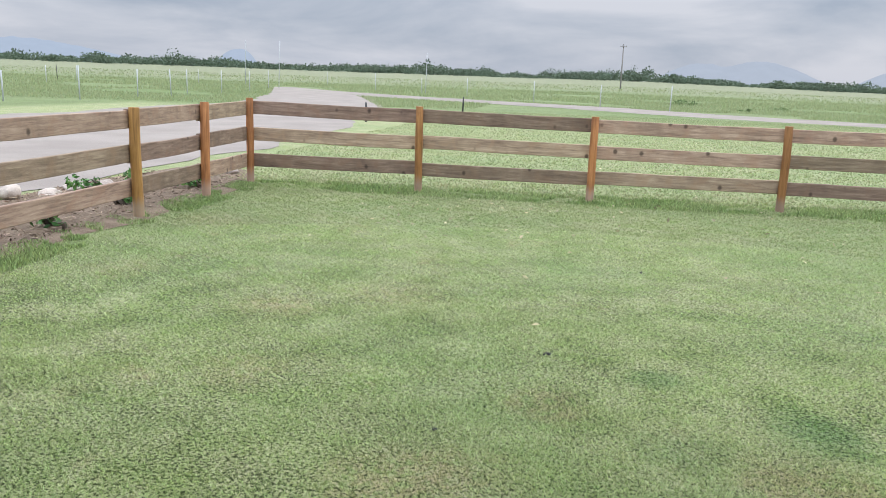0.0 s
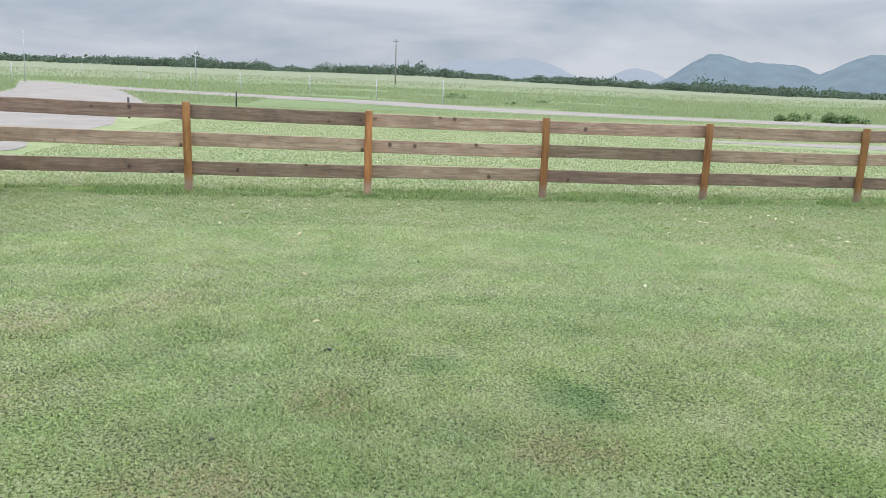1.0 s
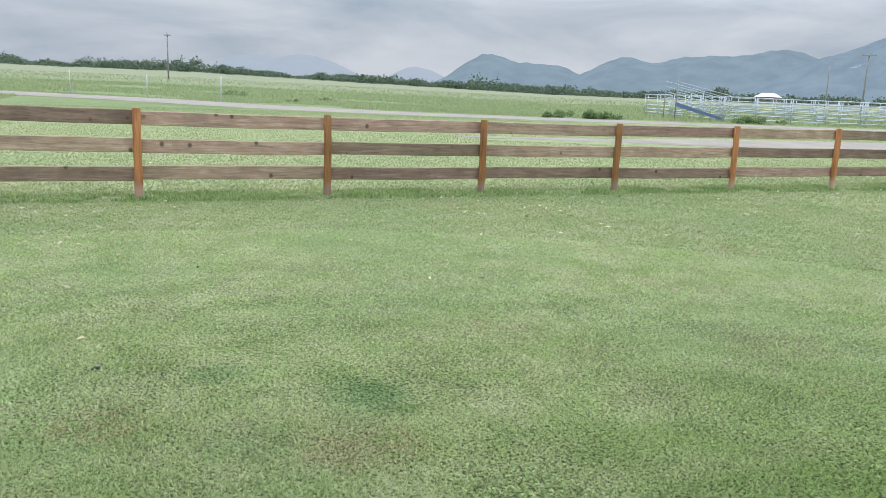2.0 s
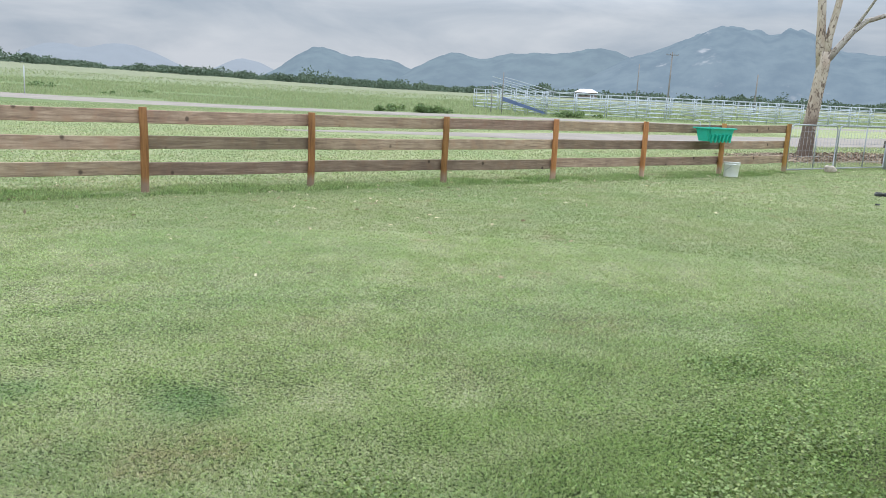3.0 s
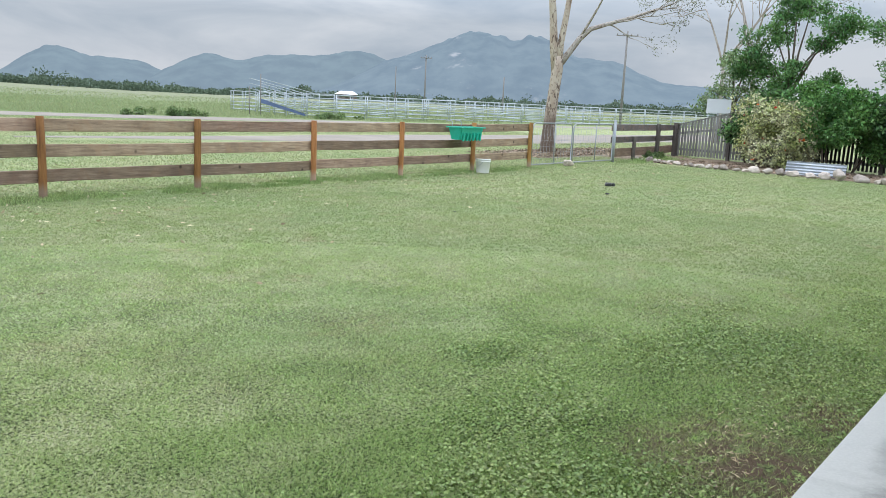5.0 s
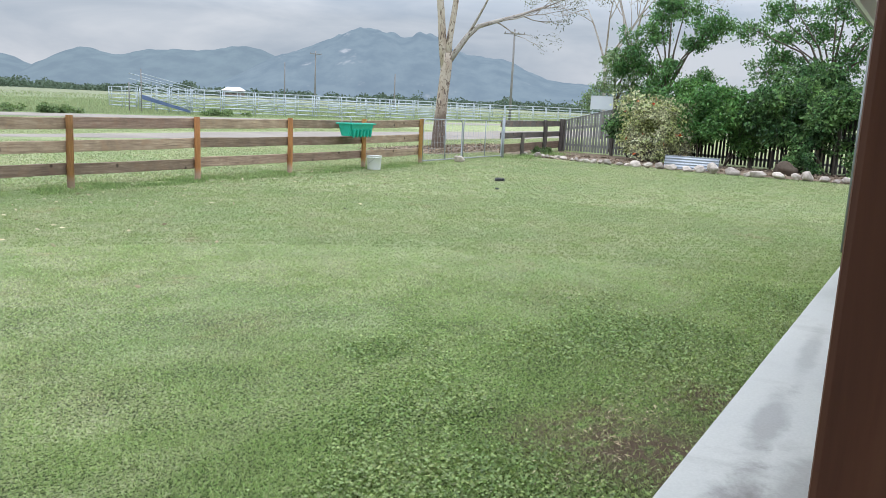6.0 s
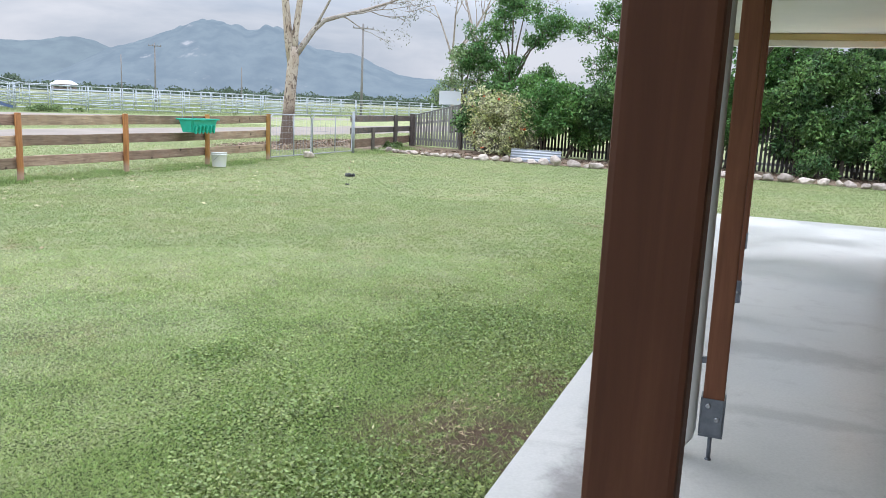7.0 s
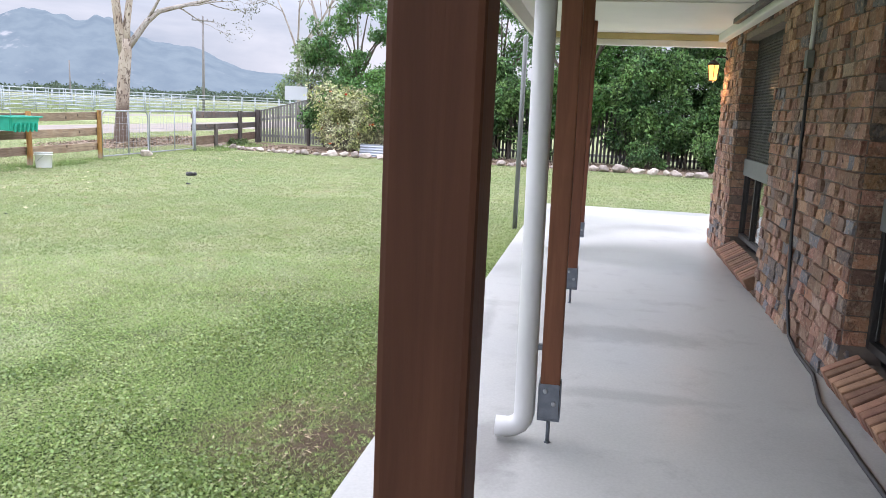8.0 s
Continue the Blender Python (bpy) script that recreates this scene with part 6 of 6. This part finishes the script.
def fallen_leaves():
    rng = np.random.default_rng(31)
    n = 620
    x = np.concatenate((rng.uniform(-2, 21, n), rng.uniform(1, 22, n // 2)))
    y = np.concatenate((10.2 - np.abs(rng.normal(0, 2.0, n)), rng.uniform(11, 26, n // 2)))
    ok = (y > 1.5)
    c = np.stack((x, y, np.full(len(x), 0.034)), 1)[ok]
    up = rng.normal(0, 0.8, (len(c), 3)) * np.array([1, 1, 0.1])
    straw = np.stack((rng.normal(4.35, 0.5, 300), 0.66 + np.abs(rng.normal(0, 0.2, 300)), np.full(300, 0.012)), 1)
    straw = straw[straw[:, 1] + 0.0375 * straw[:, 0] > EDGE_V + 0.03]
    co, fa = merged([leaf_cloud(rng, c, up, 0.055, 0.024, 0.0, 0.4), leaf_cloud(rng, straw, np.zeros_like(straw), 0.032, 0.006, 0.0, 0.2)])
    tagged(sheet_mesh("fallen_leaves", co, fa, M_LITTER), "dry pale leaves scattered on the lawn", "leaves", kind="stuff")


fallen_leaves()


def leaf_litter():
    """Dry bark, sticks and leaves on the bare soil strips."""
    rng = np.random.default_rng(37)
    beds = ((4200, -5.75, -3.9, 3.0, 10.9), (2600, 23.4, 26.4, -6.5, 9.5), (2600, 21.0, 30.0, 12.2, 14.8))
    c = np.concatenate([np.stack((rng.uniform(x0, x1, n), rng.uniform(y0, y1, n), rng.uniform(0.03, 0.05, n)), 1) for n, x0, x1, y0, y1 in beds])
    near = c[:, 0] < 0
    clouds = []
    for pick, ln, w in ((near, 0.07, 0.014), (~near, 0.13, 0.045)):
        clouds.append(leaf_cloud(rng, c[pick], np.zeros((pick.sum(), 3)), ln, w, 0.0, 0.25))
    co, fa = merged(clouds)
    tagged(sheet_mesh("leaf_litter", co, fa, leaf_material("dry_litter", (0.30, 0.23, 0.165), (0.17, 0.12, 0.085), 0.5, 1.6, 0.9, 0.05)), "dry sticks and leaves on bare soil", "litter", kind="stuff")


leaf_litter()

# ---- brickwork ----


def rough_brick(ln):
    """A split-faced brick with an uneven face and edges."""
    bm = boxed(-ln / 2, ln / 2, -0.03, 0.03, -0.038, 0.038)
    bmesh.ops.subdivide_edges(bm, edges=bm.edges[:], cuts=1, use_grid_fill=True)
    for v in bm.verts:
        q = v.co * 40 + Vector((ln * 90, 0, 0))
        v.co += Vector((noise.noise(q), noise.noise(q + Vector((9, 0, 0))) * 1.4, noise.noise(q + Vector((0, 9, 0))))) * 0.009
    return bm


def brickwork():
    """Bricks of mixed length proud of the mortar; those nearest the verandah walk are single parts."""
    rs = random.Random(2)
    course, bed = 0.086, 0.010
    kinds = {}
    for ln in (0.23, 0.11, 0.165):
        kinds[ln] = None
    joined = bmesh.new()
    count = 0

    def blocked(a, b, z0, z1):
        for w0, w1 in WINDOWS:
            if b > w0 + 0.001 and a < w1 - 0.001 and z1 > WIN_LOW - 0.10 and z0 < WIN_TOP - 0.001:
                return w0, w1
        return None

    def lay(u0, ln, z, single, v, face):
        nonlocal count
        proud = rs.uniform(0.002, 0.026)
        tilt = (rs.uniform(-2.0, 2.0), rs.uniform(-1.2, 1.2), rs.uniform(-2.5, 2.5))
        if face == "front":
            m = pose(u0 + ln / 2, v + proud - 0.03, z + 0.038, *tilt) @ Matrix.Diagonal((1, 1, 1, 1))
        else:
            m = pose(WALL_END + proud - 0.03, u0 + ln / 2, z + 0.038, tilt[0], tilt[1], 90 + tilt[2])
        key = min(kinds, key=lambda q: abs(q - ln))
        m = m @ Matrix.Diagonal((ln / key, 1, 1, 1))
        if single and count < 300:
            if kinds[key] is None:
                kinds[key] = part("brick", rough_brick(key), M_BRICK, WALL)
                kinds[key].matrix_local = m
            else:
                share("brick", kinds[key], WALL, m)
            count += 1
        else:
            made = bmesh.ops.create_cube(block, size=1.0, matrix=m @ Matrix.Diagonal((key, 0.06, 0.076, 1)))
            for vert in made["verts"]:
                vert.co += Vector((rs.uniform(-1, 1), rs.uniform(-1, 1), rs.uniform(-1, 1))) * 0.006
    blocks = []
    for k in range(28):
        block = bmesh.new()
        z = SLAB_Z + 0.004 + k * course
        u = 2.4 - (0.12 if k % 2 else 0.0)
        while u < WALL_END - 0.02:
            ln = rs.choice((0.23, 0.11, 0.11, 0.11, 0.165, 0.165))
            ln = min(ln, WALL_END - u)
            hole = blocked(u, u + ln, z, z + 0.076)
            if hole:
                if u >= hole[0] - 0.001:
                    u = hole[1]
                    continue
                ln = hole[0] - u
                if ln < 0.03:
                    u = hole[1]
                    continue
            if ln > 0.03:
                lay(u, ln, z, 5.5 <= u <= 7.75 and z < 2.4, WALL_V, "front")
            u += ln + bed
        v = -4.5
        while v < WALL_V - 0.03:
            ln = min(rs.choice((0.23, 0.11, 0.165)), WALL_V - 0.02 - v)
            if ln > 0.03:
                lay(v, ln, z, False, 0, "end")
            v += ln + bed
        # bricks that turn into the window reveals
        if WIN_LOW - 0.05 < z < WIN_TOP - 0.08:
            for w0, w1 in WINDOWS:
                for q, s in ((w0, 1), (w1, -1)):
                    bmesh.ops.create_cube(block, size=1.0, matrix=pose(q + s * 0.004, WALL_V - 0.066, z + 0.038, 0, rs.uniform(-1, 1), 0) @ Matrix.Diagonal((0.02, 0.118, 0.076, 1)))
        me = bpy.data.meshes.new("course")
        block.to_mesh(me)
        block.free()
        blocks.append(me)
    for me in blocks:
        joined.from_mesh(me)
    ob = part("brick_run", joined, M_BRICK_JOINED, WALL)
    tagged(ob, "mottled brown bricks in mortar", kind="stuff")


brickwork()
